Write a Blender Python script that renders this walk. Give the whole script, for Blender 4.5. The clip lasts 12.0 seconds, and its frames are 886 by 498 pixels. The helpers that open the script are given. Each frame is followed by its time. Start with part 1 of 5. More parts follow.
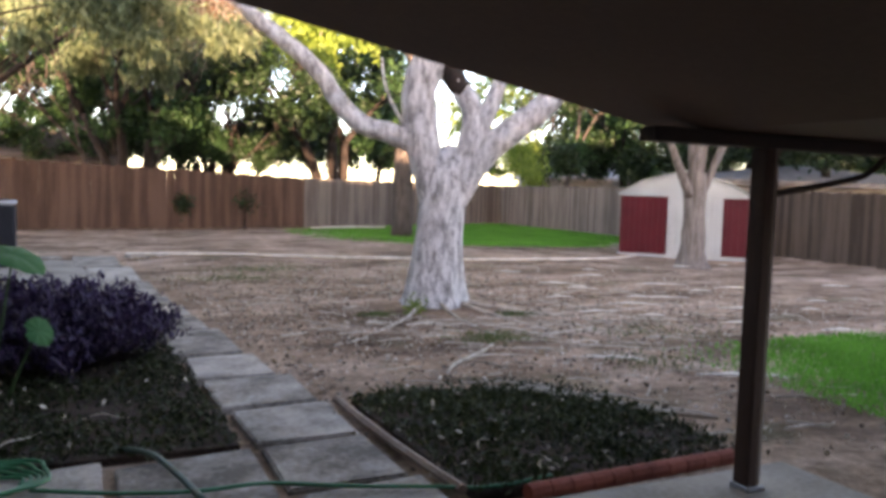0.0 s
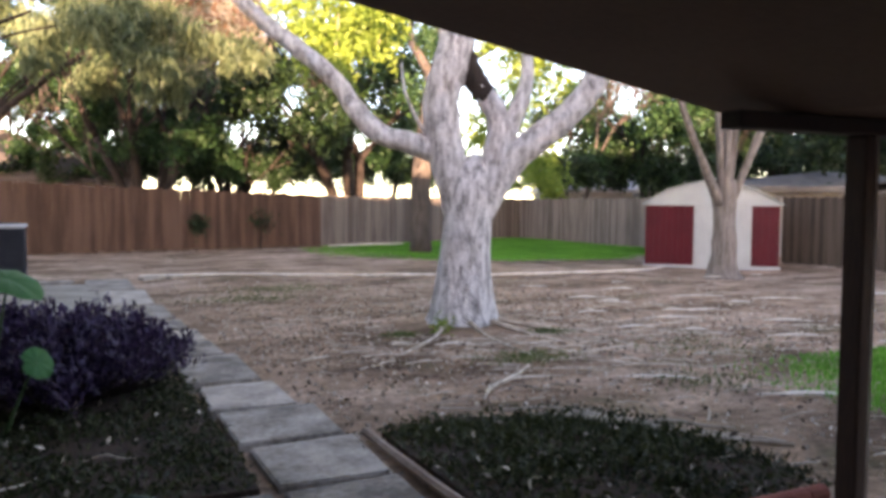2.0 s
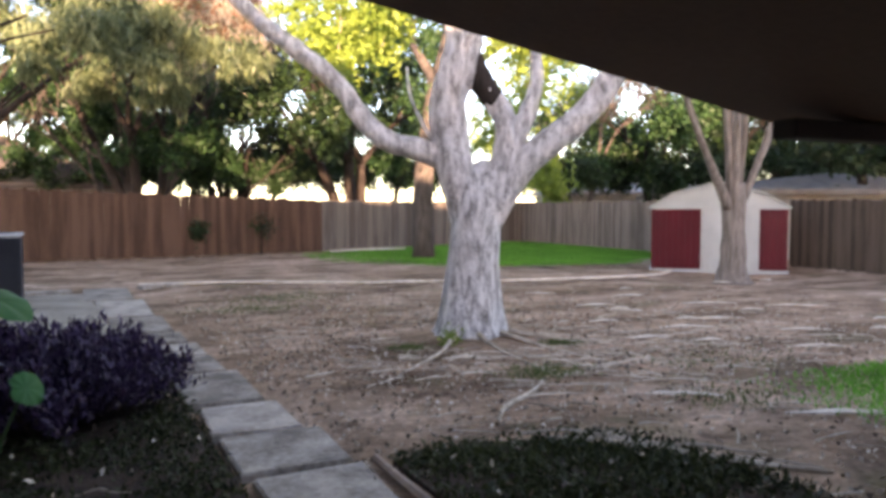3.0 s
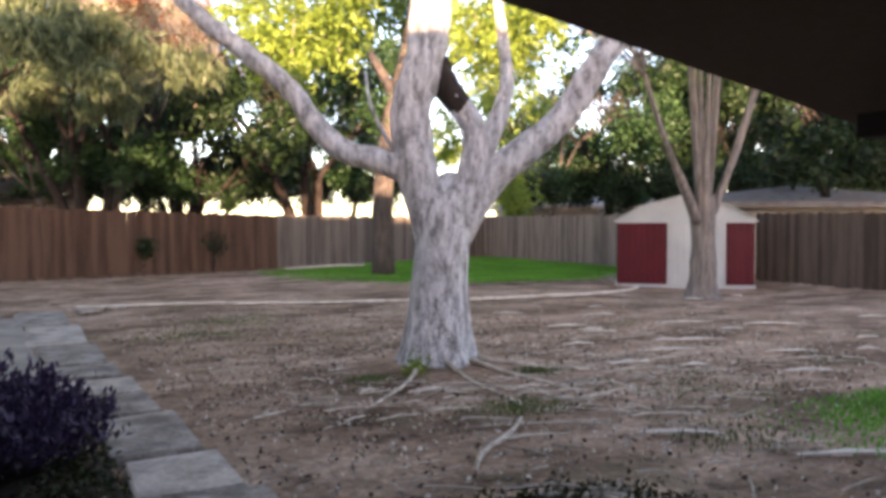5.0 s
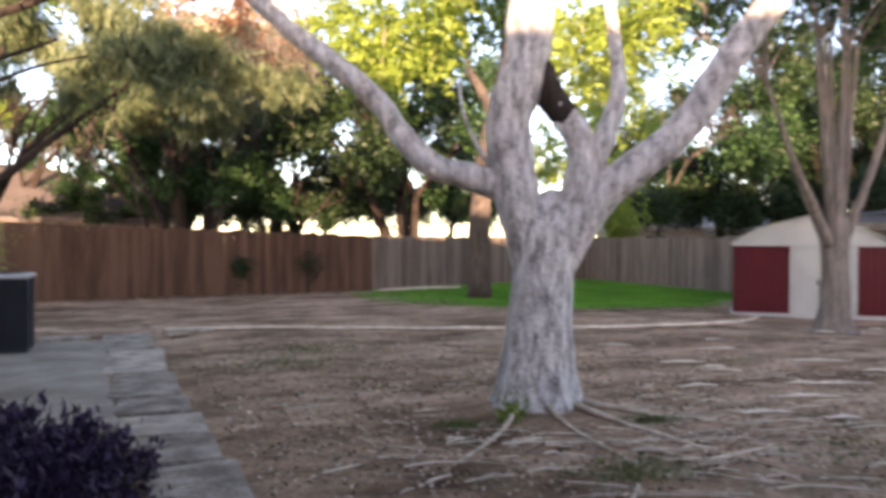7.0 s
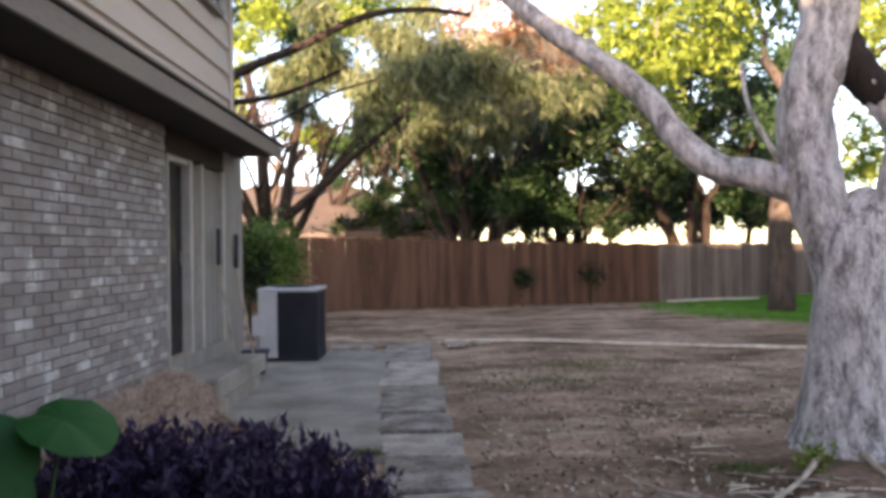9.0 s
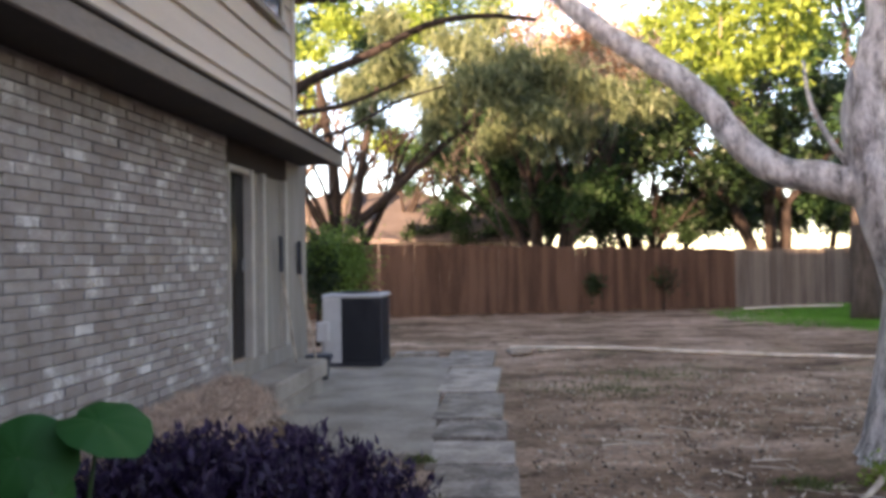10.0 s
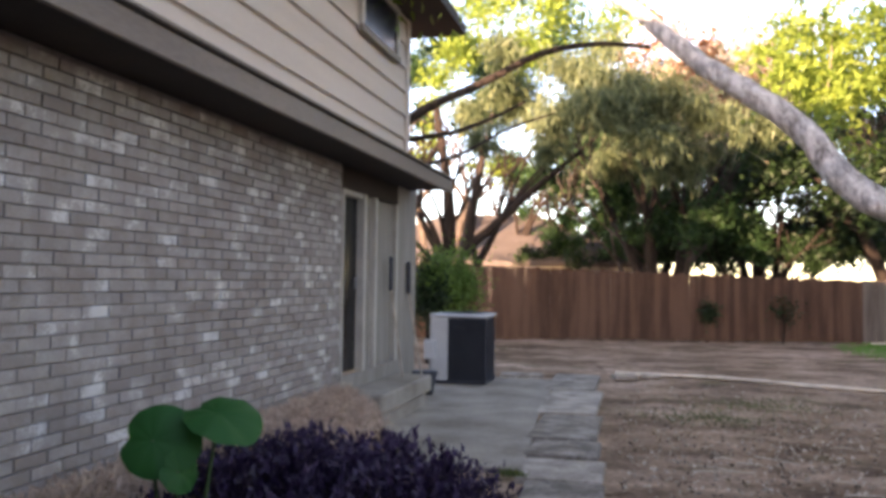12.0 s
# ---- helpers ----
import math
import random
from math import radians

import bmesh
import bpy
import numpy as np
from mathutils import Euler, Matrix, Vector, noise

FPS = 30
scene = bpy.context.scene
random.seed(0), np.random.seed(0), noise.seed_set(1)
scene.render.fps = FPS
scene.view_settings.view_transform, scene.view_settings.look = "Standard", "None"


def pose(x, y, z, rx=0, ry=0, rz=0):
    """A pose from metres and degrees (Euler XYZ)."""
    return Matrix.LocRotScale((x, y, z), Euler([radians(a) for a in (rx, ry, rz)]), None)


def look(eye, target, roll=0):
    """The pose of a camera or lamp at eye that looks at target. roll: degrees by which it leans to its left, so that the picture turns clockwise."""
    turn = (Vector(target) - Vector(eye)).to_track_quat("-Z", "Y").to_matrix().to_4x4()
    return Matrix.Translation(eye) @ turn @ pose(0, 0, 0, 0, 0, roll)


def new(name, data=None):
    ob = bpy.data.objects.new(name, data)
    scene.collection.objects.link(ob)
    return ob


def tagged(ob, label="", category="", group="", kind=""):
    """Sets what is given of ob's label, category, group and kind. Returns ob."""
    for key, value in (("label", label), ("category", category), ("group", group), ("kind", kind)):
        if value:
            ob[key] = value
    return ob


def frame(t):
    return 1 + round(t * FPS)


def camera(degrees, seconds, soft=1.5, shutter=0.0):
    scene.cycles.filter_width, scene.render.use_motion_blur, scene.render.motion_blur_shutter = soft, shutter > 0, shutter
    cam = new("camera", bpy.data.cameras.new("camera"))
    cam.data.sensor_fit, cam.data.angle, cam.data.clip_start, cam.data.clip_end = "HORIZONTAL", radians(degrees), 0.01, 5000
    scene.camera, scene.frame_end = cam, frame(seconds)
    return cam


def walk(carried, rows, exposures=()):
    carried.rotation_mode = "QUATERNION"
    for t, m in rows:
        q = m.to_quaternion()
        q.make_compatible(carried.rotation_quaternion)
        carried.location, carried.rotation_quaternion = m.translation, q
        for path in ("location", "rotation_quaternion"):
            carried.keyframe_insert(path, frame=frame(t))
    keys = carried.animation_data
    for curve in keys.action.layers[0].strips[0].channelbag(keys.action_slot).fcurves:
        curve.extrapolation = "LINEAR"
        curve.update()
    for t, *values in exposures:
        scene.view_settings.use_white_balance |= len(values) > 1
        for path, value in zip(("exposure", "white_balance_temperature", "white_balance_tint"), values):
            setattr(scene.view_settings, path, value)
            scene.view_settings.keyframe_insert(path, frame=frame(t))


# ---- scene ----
cam = camera(57.3, 12.0, soft=3.8, shutter=0.5)
# The path: seconds, x, y, z, rx, ry, rz.
PATH = [
    (0.0, 0.037, 0.005, 1.594, 85.74, -1.79, -25.26),
    (0.5, 0.065, 0.164, 1.543, 86.12, -1.38, -25.08),
    (1.0, 0.113, 0.309, 1.521, 86.41, -0.99, -24.76),
    (1.5, 0.149, 0.456, 1.509, 86.69, -0.64, -24.41),
    (2.0, 0.155, 0.582, 1.532, 86.87, -0.45, -24.25),
    (2.5, 0.172, 0.731, 1.575, 86.91, -0.32, -24.09),
    (3.0, 0.206, 0.908, 1.597, 87.04, -0.16, -24.24),
    (5.0, 0.493, 1.680, 1.621, 88.03, 0.12, -27.18),
    (5.5, 0.587, 1.858, 1.626, 88.35, 0.08, -27.95),
    (6.0, 0.695, 2.034, 1.636, 88.68, -0.02, -28.39),
    (6.5, 0.858, 2.274, 1.638, 89.12, -0.02, -25.76),
    (7.0, 0.930, 2.585, 1.659, 89.43, -0.24, -20.23),
    (7.5, 0.933, 2.890, 1.671, 89.76, -0.25, -13.97),
    (7.7, 0.962, 2.946, 1.675, 89.90, -0.14, -11.31),
    (9.3, 1.384, 3.201, 1.700, 90.12, 0.93, 1.74),
    (9.5, 1.431, 3.215, 1.698, 90.19, 1.05, 2.78),
    (10.0, 1.523, 3.187, 1.703, 90.58, 0.86, 5.45),
    (10.5, 1.621, 3.062, 1.704, 91.06, 0.62, 8.02),
    (11.0, 1.723, 2.915, 1.708, 91.50, 0.09, 10.38),
    (11.5, 1.754, 2.849, 1.710, 91.89, -0.43, 12.57),
    (12.0, 1.767, 2.805, 1.710, 92.13, -0.76, 13.72),
]
walk(cam, [(t, pose(*p)) for t, *p in PATH], exposures=((0.0, 3.42, 8200, 30), (3.0, 3.31, 8200, 30), (5.0, 3.04, 8200, 30), (6.5, 3.01, 8200, 30), (7.6, 2.78, 8200, 30), (9.5, 2.94, 8200, 30), (12.0, 3.02, 8200, 30)))

# ---- light ----
SUN_ELEV, SUN_FROM = radians(5.5), Vector((-0.25, -0.97, 0)).normalized()
world = bpy.data.worlds.new("world")
scene.world = world
world.use_nodes = True
wn, wl = world.node_tree.nodes, world.node_tree.links
sky = wn.new("ShaderNodeTexSky")
sky.sky_type, sky.sun_disc = "NISHITA", False
sky.sun_elevation, sky.sun_rotation = SUN_ELEV, math.atan2(SUN_FROM.x, SUN_FROM.y)
sky.air_density, sky.dust_density, sky.ozone_density = 0.6, 0.5, 1.0
wn["Background"].inputs["Strength"].default_value = 0.15
wl.new(sky.outputs[0], wn["Background"].inputs["Color"])
sun = new("sun", bpy.data.lights.new("sun", "SUN"))
sun.data.energy, sun.data.angle, sun.data.color = 3.6, radians(0.5), (1.0, 0.80, 0.58)
sdir = SUN_FROM * math.cos(SUN_ELEV) + Vector((0, 0, math.sin(SUN_ELEV)))
sun.matrix_basis = look(sdir * 60, (0, 0, 0))


# ---- materials ----
def nodes_of(name):
    m = bpy.data.materials.new(name)
    m.use_nodes = True
    return m, m.node_tree.nodes, m.node_tree.links


def mat(name, a, b, rough=0.8, scale=3.0, fine=40.0, bump=0.3, metal=0.0, rand=None, amount=0.5, stretch=(1, 1, 1), dist=0.01, spec=0.3):
    """Two base colours mixed by coarse and fine noise; rand: 'island' or 'object' shifts each piece."""
    m, n, l = nodes_of(name)
    p = n["Principled BSDF"]
    p.inputs["Roughness"].default_value, p.inputs["Metallic"].default_value = rough, metal
    p.inputs["Specular IOR Level"].default_value = spec
    g = n.new("ShaderNodeNewGeometry")
    mp = n.new("ShaderNodeMapping")
    mp.inputs["Scale"].default_value = stretch
    l.new(g.outputs["Position"], mp.inputs["Vector"])
    n1, n2 = n.new("ShaderNodeTexNoise"), n.new("ShaderNodeTexNoise")
    n1.inputs["Scale"].default_value, n2.inputs["Scale"].default_value = scale, fine
    n1.inputs["Detail"].default_value, n2.inputs["Detail"].default_value = 5, 4
    for k in (n1, n2):
        l.new(mp.outputs[0], k.inputs["Vector"])
    mix = n.new("ShaderNodeMath")
    mix.operation = "MULTIPLY_ADD"
    l.new(n1.outputs["Fac"], mix.inputs[0])
    mix.inputs[1].default_value = 1.6
    add = n.new("ShaderNodeMath")
    add.operation = "MULTIPLY_ADD"
    l.new(n2.outputs["Fac"], add.inputs[0])
    add.inputs[1].default_value, add.inputs[2].default_value = 0.9, -0.75
    l.new(add.outputs[0], mix.inputs[2])
    fac = mix.outputs[0]
    if rand:
        r = g.outputs["Random Per Island"] if rand == "island" else n.new("ShaderNodeObjectInfo").outputs["Random"]
        k = n.new("ShaderNodeMath")
        k.operation = "MULTIPLY_ADD"
        l.new(r, k.inputs[0])
        k.inputs[1].default_value = 2 * amount
        off = n.new("ShaderNodeMath")
        off.operation = "SUBTRACT"
        l.new(fac, off.inputs[0])
        off.inputs[1].default_value = amount
        l.new(off.outputs[0], k.inputs[2])
        fac = k.outputs[0]
    ramp = n.new("ShaderNodeValToRGB")
    ramp.color_ramp.elements[0].position, ramp.color_ramp.elements[1].position = 0.15, 0.85
    ramp.color_ramp.elements[0].color, ramp.color_ramp.elements[1].color = (*a, 1), (*b, 1)
    l.new(fac, ramp.inputs[0])
    l.new(ramp.outputs[0], p.inputs["Base Color"])
    if bump:
        bp = n.new("ShaderNodeBump")
        bp.inputs["Strength"].default_value, bp.inputs["Distance"].default_value = bump, dist
        l.new(n2.outputs["Fac"], bp.inputs["Height"])
        l.new(bp.outputs[0], p.inputs["Normal"])
    m["ramp"] = ramp.name
    return m


def leaf_mat(name, a, b, trans=0.4, rough=0.5):
    m, n, l = nodes_of(name)
    p = n["Principled BSDF"]
    p.inputs["Roughness"].default_value = rough
    p.inputs["Specular IOR Level"].default_value = 0.3
    g = n.new("ShaderNodeNewGeometry")
    ramp = n.new("ShaderNodeValToRGB")
    ramp.color_ramp.elements[0].color, ramp.color_ramp.elements[1].color = (*a, 1), (*b, 1)
    nz = n.new("ShaderNodeTexNoise")
    nz.inputs["Scale"].default_value = 0.6
    l.new(g.outputs["Position"], nz.inputs["Vector"])
    k = n.new("ShaderNodeMath")
    k.operation = "MULTIPLY_ADD"
    l.new(nz.outputs["Fac"], k.inputs[0])
    k.inputs[1].default_value = 1.4
    j = n.new("ShaderNodeMath")
    j.operation = "MULTIPLY_ADD"
    l.new(g.outputs["Random Per Island"], j.inputs[0])
    j.inputs[1].default_value, j.inputs[2].default_value = 0.8, -0.6
    l.new(j.outputs[0], k.inputs[2])
    l.new(k.outputs[0], ramp.inputs[0])
    l.new(ramp.outputs[0], p.inputs["Base Color"])
    t = n.new("ShaderNodeBsdfTranslucent")
    l.new(ramp.outputs[0], t.inputs["Color"])
    mx = n.new("ShaderNodeMixShader")
    mx.inputs[0].default_value = trans
    l.new(p.outputs[0], mx.inputs[1])
    l.new(t.outputs[0], mx.inputs[2])
    l.new(mx.outputs[0], n["Material Output"].inputs["Surface"])
    return m


def plain(name, c, rough=0.6, metal=0.0):
    return mat(name, tuple(v * 0.85 for v in c), c, rough, 4, 60, 0.1, metal)


def ground_mat():
    """Bare dirt with darker moist patches, pale dust, thin green patches and litter."""
    m, n, l = nodes_of("yard_dirt")
    p = n["Principled BSDF"]
    p.inputs["Roughness"].default_value = 0.95
    p.inputs["Specular IOR Level"].default_value = 0.1
    g = n.new("ShaderNodeNewGeometry")

    def noise_at(scale, detail=6, stretch=(1, 1, 1), rough=0.6):
        mp = n.new("ShaderNodeMapping")
        mp.inputs["Scale"].default_value = stretch
        l.new(g.outputs["Position"], mp.inputs["Vector"])
        t = n.new("ShaderNodeTexNoise")
        t.inputs["Scale"].default_value, t.inputs["Detail"].default_value, t.inputs["Roughness"].default_value = scale, detail, rough
        l.new(mp.outputs[0], t.inputs["Vector"])
        return t.outputs["Fac"]

    def ramp_of(f, stops):
        r = n.new("ShaderNodeValToRGB")
        e = r.color_ramp.elements
        while len(e) < len(stops):
            e.new(0.5)
        for k, (pos, c) in zip(e, stops):
            k.position, k.color = pos, (*c, 1)
        l.new(f, r.inputs[0])
        return r.outputs[0]

    def mixed(f, a, b, mode="MIX"):
        x = n.new("ShaderNodeMix")
        x.data_type, x.blend_type = "RGBA", mode
        if isinstance(f, float):
            x.inputs["Factor"].default_value = f
        else:
            l.new(f, x.inputs["Factor"])
        l.new(a, x.inputs["A"])
        l.new(b, x.inputs["B"])
        return x.outputs["Result"]

    big = noise_at(0.45, 5, (1, 1.8, 1))
    base = ramp_of(big, [(0.34, (0.068, 0.046, 0.034)), (0.5, (0.150, 0.106, 0.080)), (0.66, (0.225, 0.168, 0.136))])
    fine = ramp_of(noise_at(14, 8, (1, 1, 1), 0.75), [(0.3, (0.30, 0.29, 0.28)), (0.52, (0.62, 0.6, 0.58)), (0.7, (1.0, 0.98, 0.95))])
    col = mixed(1.0, base, fine, "MULTIPLY")
    blotch = ramp_of(noise_at(1.7, 7, (1, 1.3, 1), 0.68), [(0.34, (0.34, 0.31, 0.30)), (0.44, (0.80, 0.79, 0.78)), (0.70, (1.22, 1.2, 1.18))])
    col = mixed(1.0, col, blotch, "MULTIPLY")
    gain = n.new("ShaderNodeMix")
    gain.data_type, gain.blend_type = "RGBA", "MULTIPLY"
    gain.inputs["Factor"].default_value = 1.0
    l.new(col, gain.inputs["A"])
    gain.inputs["B"].default_value = (4.75, 4.65, 4.6, 1)
    col = gain.outputs["Result"]
    litter = ramp_of(noise_at(55, 3, (1, 1, 1), 0.6), [(0.64, (0, 0, 0)), (0.70, (1, 1, 1))])
    pale = ramp_of(noise_at(5, 3), [(0.3, (0.22, 0.17, 0.12)), (0.8, (0.42, 0.36, 0.28))])
    col = mixed(litter, col, pale)
    thin = ramp_of(noise_at(0.8, 6), [(0.56, (0, 0, 0)), (0.68, (0.5, 0.5, 0.5))])
    green = ramp_of(noise_at(20, 4), [(0.3, (0.05, 0.06, 0.025)), (0.8, (0.13, 0.15, 0.06))])
    col = mixed(thin, col, green)
    l.new(col, p.inputs["Base Color"])
    b = n.new("ShaderNodeBump")
    b.inputs["Strength"].default_value, b.inputs["Distance"].default_value = 0.9, 0.09
    l.new(noise_at(7, 12, (1, 1, 1), 0.72), b.inputs["Height"])
    l.new(b.outputs[0], p.inputs["Normal"])
    return m


M = dict(
    dirt=ground_mat(),
    concrete=mat("weathered_concrete", (0.15, 0.125, 0.105), (0.50, 0.435, 0.38), 0.9, 3.0, 26, 0.8, rand="object", amount=0.22),
    slab=mat("patio_concrete", (0.21, 0.18, 0.153), (0.41, 0.36, 0.31), 0.9, 1.6, 30, 0.4),
    brick=mat("pale_brick", (0.26, 0.22, 0.205), (0.50, 0.465, 0.455), 0.9, 5, 60, 0.5, rand="object", amount=0.33, dist=0.004),
    brick_rest=mat("pale_brick_far", (0.26, 0.22, 0.205), (0.50, 0.465, 0.455), 0.9, 5, 60, 0.5, rand="island", amount=0.33, dist=0.004),
    mortar=mat("grey_mortar", (0.20, 0.178, 0.165), (0.31, 0.28, 0.265), 0.95, 6, 80, 0.3),
    siding=mat("beige_siding", (0.50, 0.42, 0.36), (0.60, 0.51, 0.45), 0.7, 1.0, 60, 0.15, stretch=(1, 0.2, 3)),
    fascia=mat("brown_fascia", (0.16, 0.125, 0.105), (0.25, 0.205, 0.17), 0.6, 1.5, 50, 0.15, stretch=(1, 0.3, 2)),
    # dark brown paint, lowered to near black to include the shade under eaves
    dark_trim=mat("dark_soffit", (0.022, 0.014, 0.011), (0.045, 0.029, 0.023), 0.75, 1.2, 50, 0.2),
    beam=mat("dark_beam_paint", (0.020, 0.012, 0.010), (0.036, 0.021, 0.017), 0.7, 2, 50, 0.2),
    tuft=leaf_mat("tuft_grass", (0.06, 0.085, 0.03), (0.17, 0.21, 0.08), 0.4),
    soffit=mat("patio_soffit", (0.088, 0.046, 0.030), (0.125, 0.070, 0.046), 0.7, 0.8, 30, 0.15),
    shingle=mat("grey_shingle", (0.10, 0.09, 0.085), (0.20, 0.185, 0.17), 0.95, 3, 30, 0.5),
    trim=mat("pale_trim", (0.36, 0.33, 0.29), (0.50, 0.46, 0.41), 0.6, 3, 40, 0.15),
    panel=mat("grey_board", (0.22, 0.195, 0.175), (0.33, 0.30, 0.27), 0.75, 2, 40, 0.2, stretch=(3, 3, 0.4)),
    fence=mat("weathered_cedar", (0.066, 0.034, 0.022), (0.130, 0.072, 0.050), 0.9, 1.5, 25, 0.5, rand="object", amount=0.28, stretch=(3, 3, 0.35)),
    fence_grey=mat("greyed_cedar", (0.10, 0.078, 0.065), (0.20, 0.16, 0.135), 0.9, 1.5, 25, 0.5, rand="object", amount=0.4, stretch=(3, 3, 0.35)),
    bark=mat("pale_bark", (0.24, 0.218, 0.21), (0.89, 0.87, 0.86), 0.9, 6, 26, 1.0, stretch=(2.2, 2.2, 0.7), dist=0.08),
    bark_grey=mat("grey_bark", (0.13, 0.10, 0.085), (0.30, 0.25, 0.22), 0.9, 4, 20, 0.9, stretch=(3, 3, 0.5), dist=0.03),
    bark_mid=mat("brown_grey_bark", (0.045, 0.036, 0.031), (0.125, 0.102, 0.09), 0.9, 4, 20, 0.9, stretch=(3, 3, 0.5), dist=0.03),
    fence_dark=mat("dark_weathered_cedar", (0.062, 0.043, 0.032), (0.125, 0.09, 0.070), 0.9, 1.5, 25, 0.5, rand="object", amount=0.4, stretch=(3, 3, 0.35)),
    bark_vase=mat("smooth_grey_bark", (0.13, 0.105, 0.093), (0.32, 0.275, 0.245), 0.9, 4, 20, 0.9, stretch=(3, 3, 0.5), dist=0.03),
    fence_pale=mat("bleached_cedar", (0.16, 0.125, 0.105), (0.33, 0.265, 0.225), 0.9, 1.5, 25, 0.5, rand="object", amount=0.35, stretch=(3, 3, 0.35)),
    bark_dark=mat("dark_bark", (0.014, 0.010, 0.008), (0.042, 0.030, 0.025), 0.9, 4, 20, 0.8, stretch=(3, 3, 0.5), dist=0.03),
    # two post tones: shaded left and lit right side put into the colour
    post_shaded=mat("shaded_post_paint", (0.035, 0.018, 0.013), (0.085, 0.045, 0.034), 0.75, 2.0, 30, 0.3, stretch=(4, 4, 0.4)),
    post=mat("weathered_lit_post", (0.14, 0.10, 0.085), (0.42, 0.35, 0.30), 0.85, 2.0, 30, 0.4, stretch=(4, 4, 0.4)),
    red=mat("barn_red_metal", (0.085, 0.005, 0.011), (0.135, 0.009, 0.018), 0.5, 1.5, 40, 0.1),
    white=mat("white_metal", (0.44, 0.46, 0.46), (0.56, 0.58, 0.57), 0.45, 1.5, 40, 0.1),
    shed_roof=mat("dull_roof_metal", (0.36, 0.38, 0.36), (0.50, 0.52, 0.48), 0.5, 1.5, 40, 0.1),
    ac_dark=mat("ac_grille_dark", (0.018, 0.022, 0.032), (0.035, 0.04, 0.055), 0.5, 3, 50, 0.1),
    ac_light=mat("ac_panel_grey", (0.42, 0.43, 0.45), (0.55, 0.56, 0.58), 0.5, 3, 50, 0.1),
    glass=mat("dark_glass", (0.008, 0.008, 0.01), (0.014, 0.014, 0.016), 0.22, 1, 5, 0.0, spec=0.2),
    hose_old=mat("faded_hose", (0.03, 0.07, 0.05), (0.08, 0.14, 0.11), 0.4, 5, 60, 0.05, spec=0.5),
    hose=mat("green_hose", (0.01, 0.16, 0.07), (0.02, 0.25, 0.12), 0.35, 5, 60, 0.05, spec=0.5),
    edging=mat("red_edging", (0.20, 0.045, 0.03), (0.36, 0.10, 0.07), 0.8, 6, 60, 0.3, rand="object", amount=0.2),
    strip=mat("weathered_strip", (0.20, 0.13, 0.10), (0.36, 0.27, 0.22), 0.9, 4, 50, 0.3),
    soil=mat("dark_bed_soil", (0.016, 0.010, 0.008), (0.075, 0.046, 0.034), 0.95, 4, 40, 0.8, dist=0.03),
    mulch=mat("tan_mulch", (0.50, 0.35, 0.27), (0.80, 0.62, 0.50), 0.95, 5, 60, 0.8, dist=0.03),
    straw=mat("dry_stick", (0.34, 0.27, 0.21), (0.70, 0.60, 0.49), 0.9, 6, 60, 0.3, rand="island", amount=0.4),
    pale_bark_strip=mat("pale_bark_strip", (0.50, 0.42, 0.34), (0.84, 0.75, 0.65), 0.9, 6, 60, 0.3),
    litter=mat("dry_leaf", (0.11, 0.08, 0.062), (0.66, 0.56, 0.46), 0.9, 2, 30, 0.0, rand="island", amount=0.7),
    grass=leaf_mat("lawn_grass", (0.06, 0.21, 0.03), (0.17, 0.50, 0.07), 0.5),
    cover=leaf_mat("dark_groundcover", (0.010, 0.016, 0.007), (0.070, 0.085, 0.034), 0.3),
    purple=leaf_mat("purple_leaf", (0.018, 0.010, 0.030), (0.075, 0.045, 0.105), 0.15, 0.45),
    taro=leaf_mat("broad_green_leaf", (0.004, 0.050, 0.012), (0.010, 0.115, 0.022), 0.15, 0.55),
    taro_stem=plain("leaf_stem", (0.04, 0.08, 0.03), 0.5),
    leaf_dark=leaf_mat("dark_tree_leaf", (0.006, 0.017, 0.007), (0.032, 0.066, 0.022), 0.3),
    leaf_mid=leaf_mat("green_tree_leaf", (0.013, 0.040, 0.016), (0.058, 0.125, 0.042), 0.45),
    leaf_olive=leaf_mat("olive_tree_leaf", (0.050, 0.078, 0.038), (0.23, 0.28, 0.15), 0.5),
    leaf_bush=leaf_mat("bright_bush_leaf", (0.05, 0.11, 0.02), (0.16, 0.28, 0.06), 0.4),
    leaf_yellow=leaf_mat("yellow_green_leaf", (0.11, 0.19, 0.035), (0.31, 0.41, 0.08), 0.5),
    leaf_rust=leaf_mat("rusty_leaf", (0.16, 0.07, 0.04), (0.34, 0.19, 0.11), 0.4),
    roof_far=mat("brown_roof", (0.080, 0.066, 0.062), (0.125, 0.104, 0.098), 0.9, 1.5, 25, 0.3),
    wall_far=mat("pale_house_wall", (0.26, 0.24, 0.22), (0.36, 0.335, 0.31), 0.8, 1.5, 25, 0.2),
    metal=plain("grey_metal", (0.35, 0.35, 0.35), 0.4, 0.6),
)


k = M["bark"].node_tree.nodes[M["bark"]["ramp"]].color_ramp
k.elements[0].position, k.elements[1].position = 0.16, 0.72
for key in ("brick", "brick_rest"):
    r = M[key].node_tree.nodes[M[key]["ramp"]].color_ramp
    r.elements[1].position, r.elements[1].color = 0.95, (0.62, 0.60, 0.59, 1)
    k = r.elements.new(0.78)
    k.color = (0.38, 0.345, 0.33, 1)


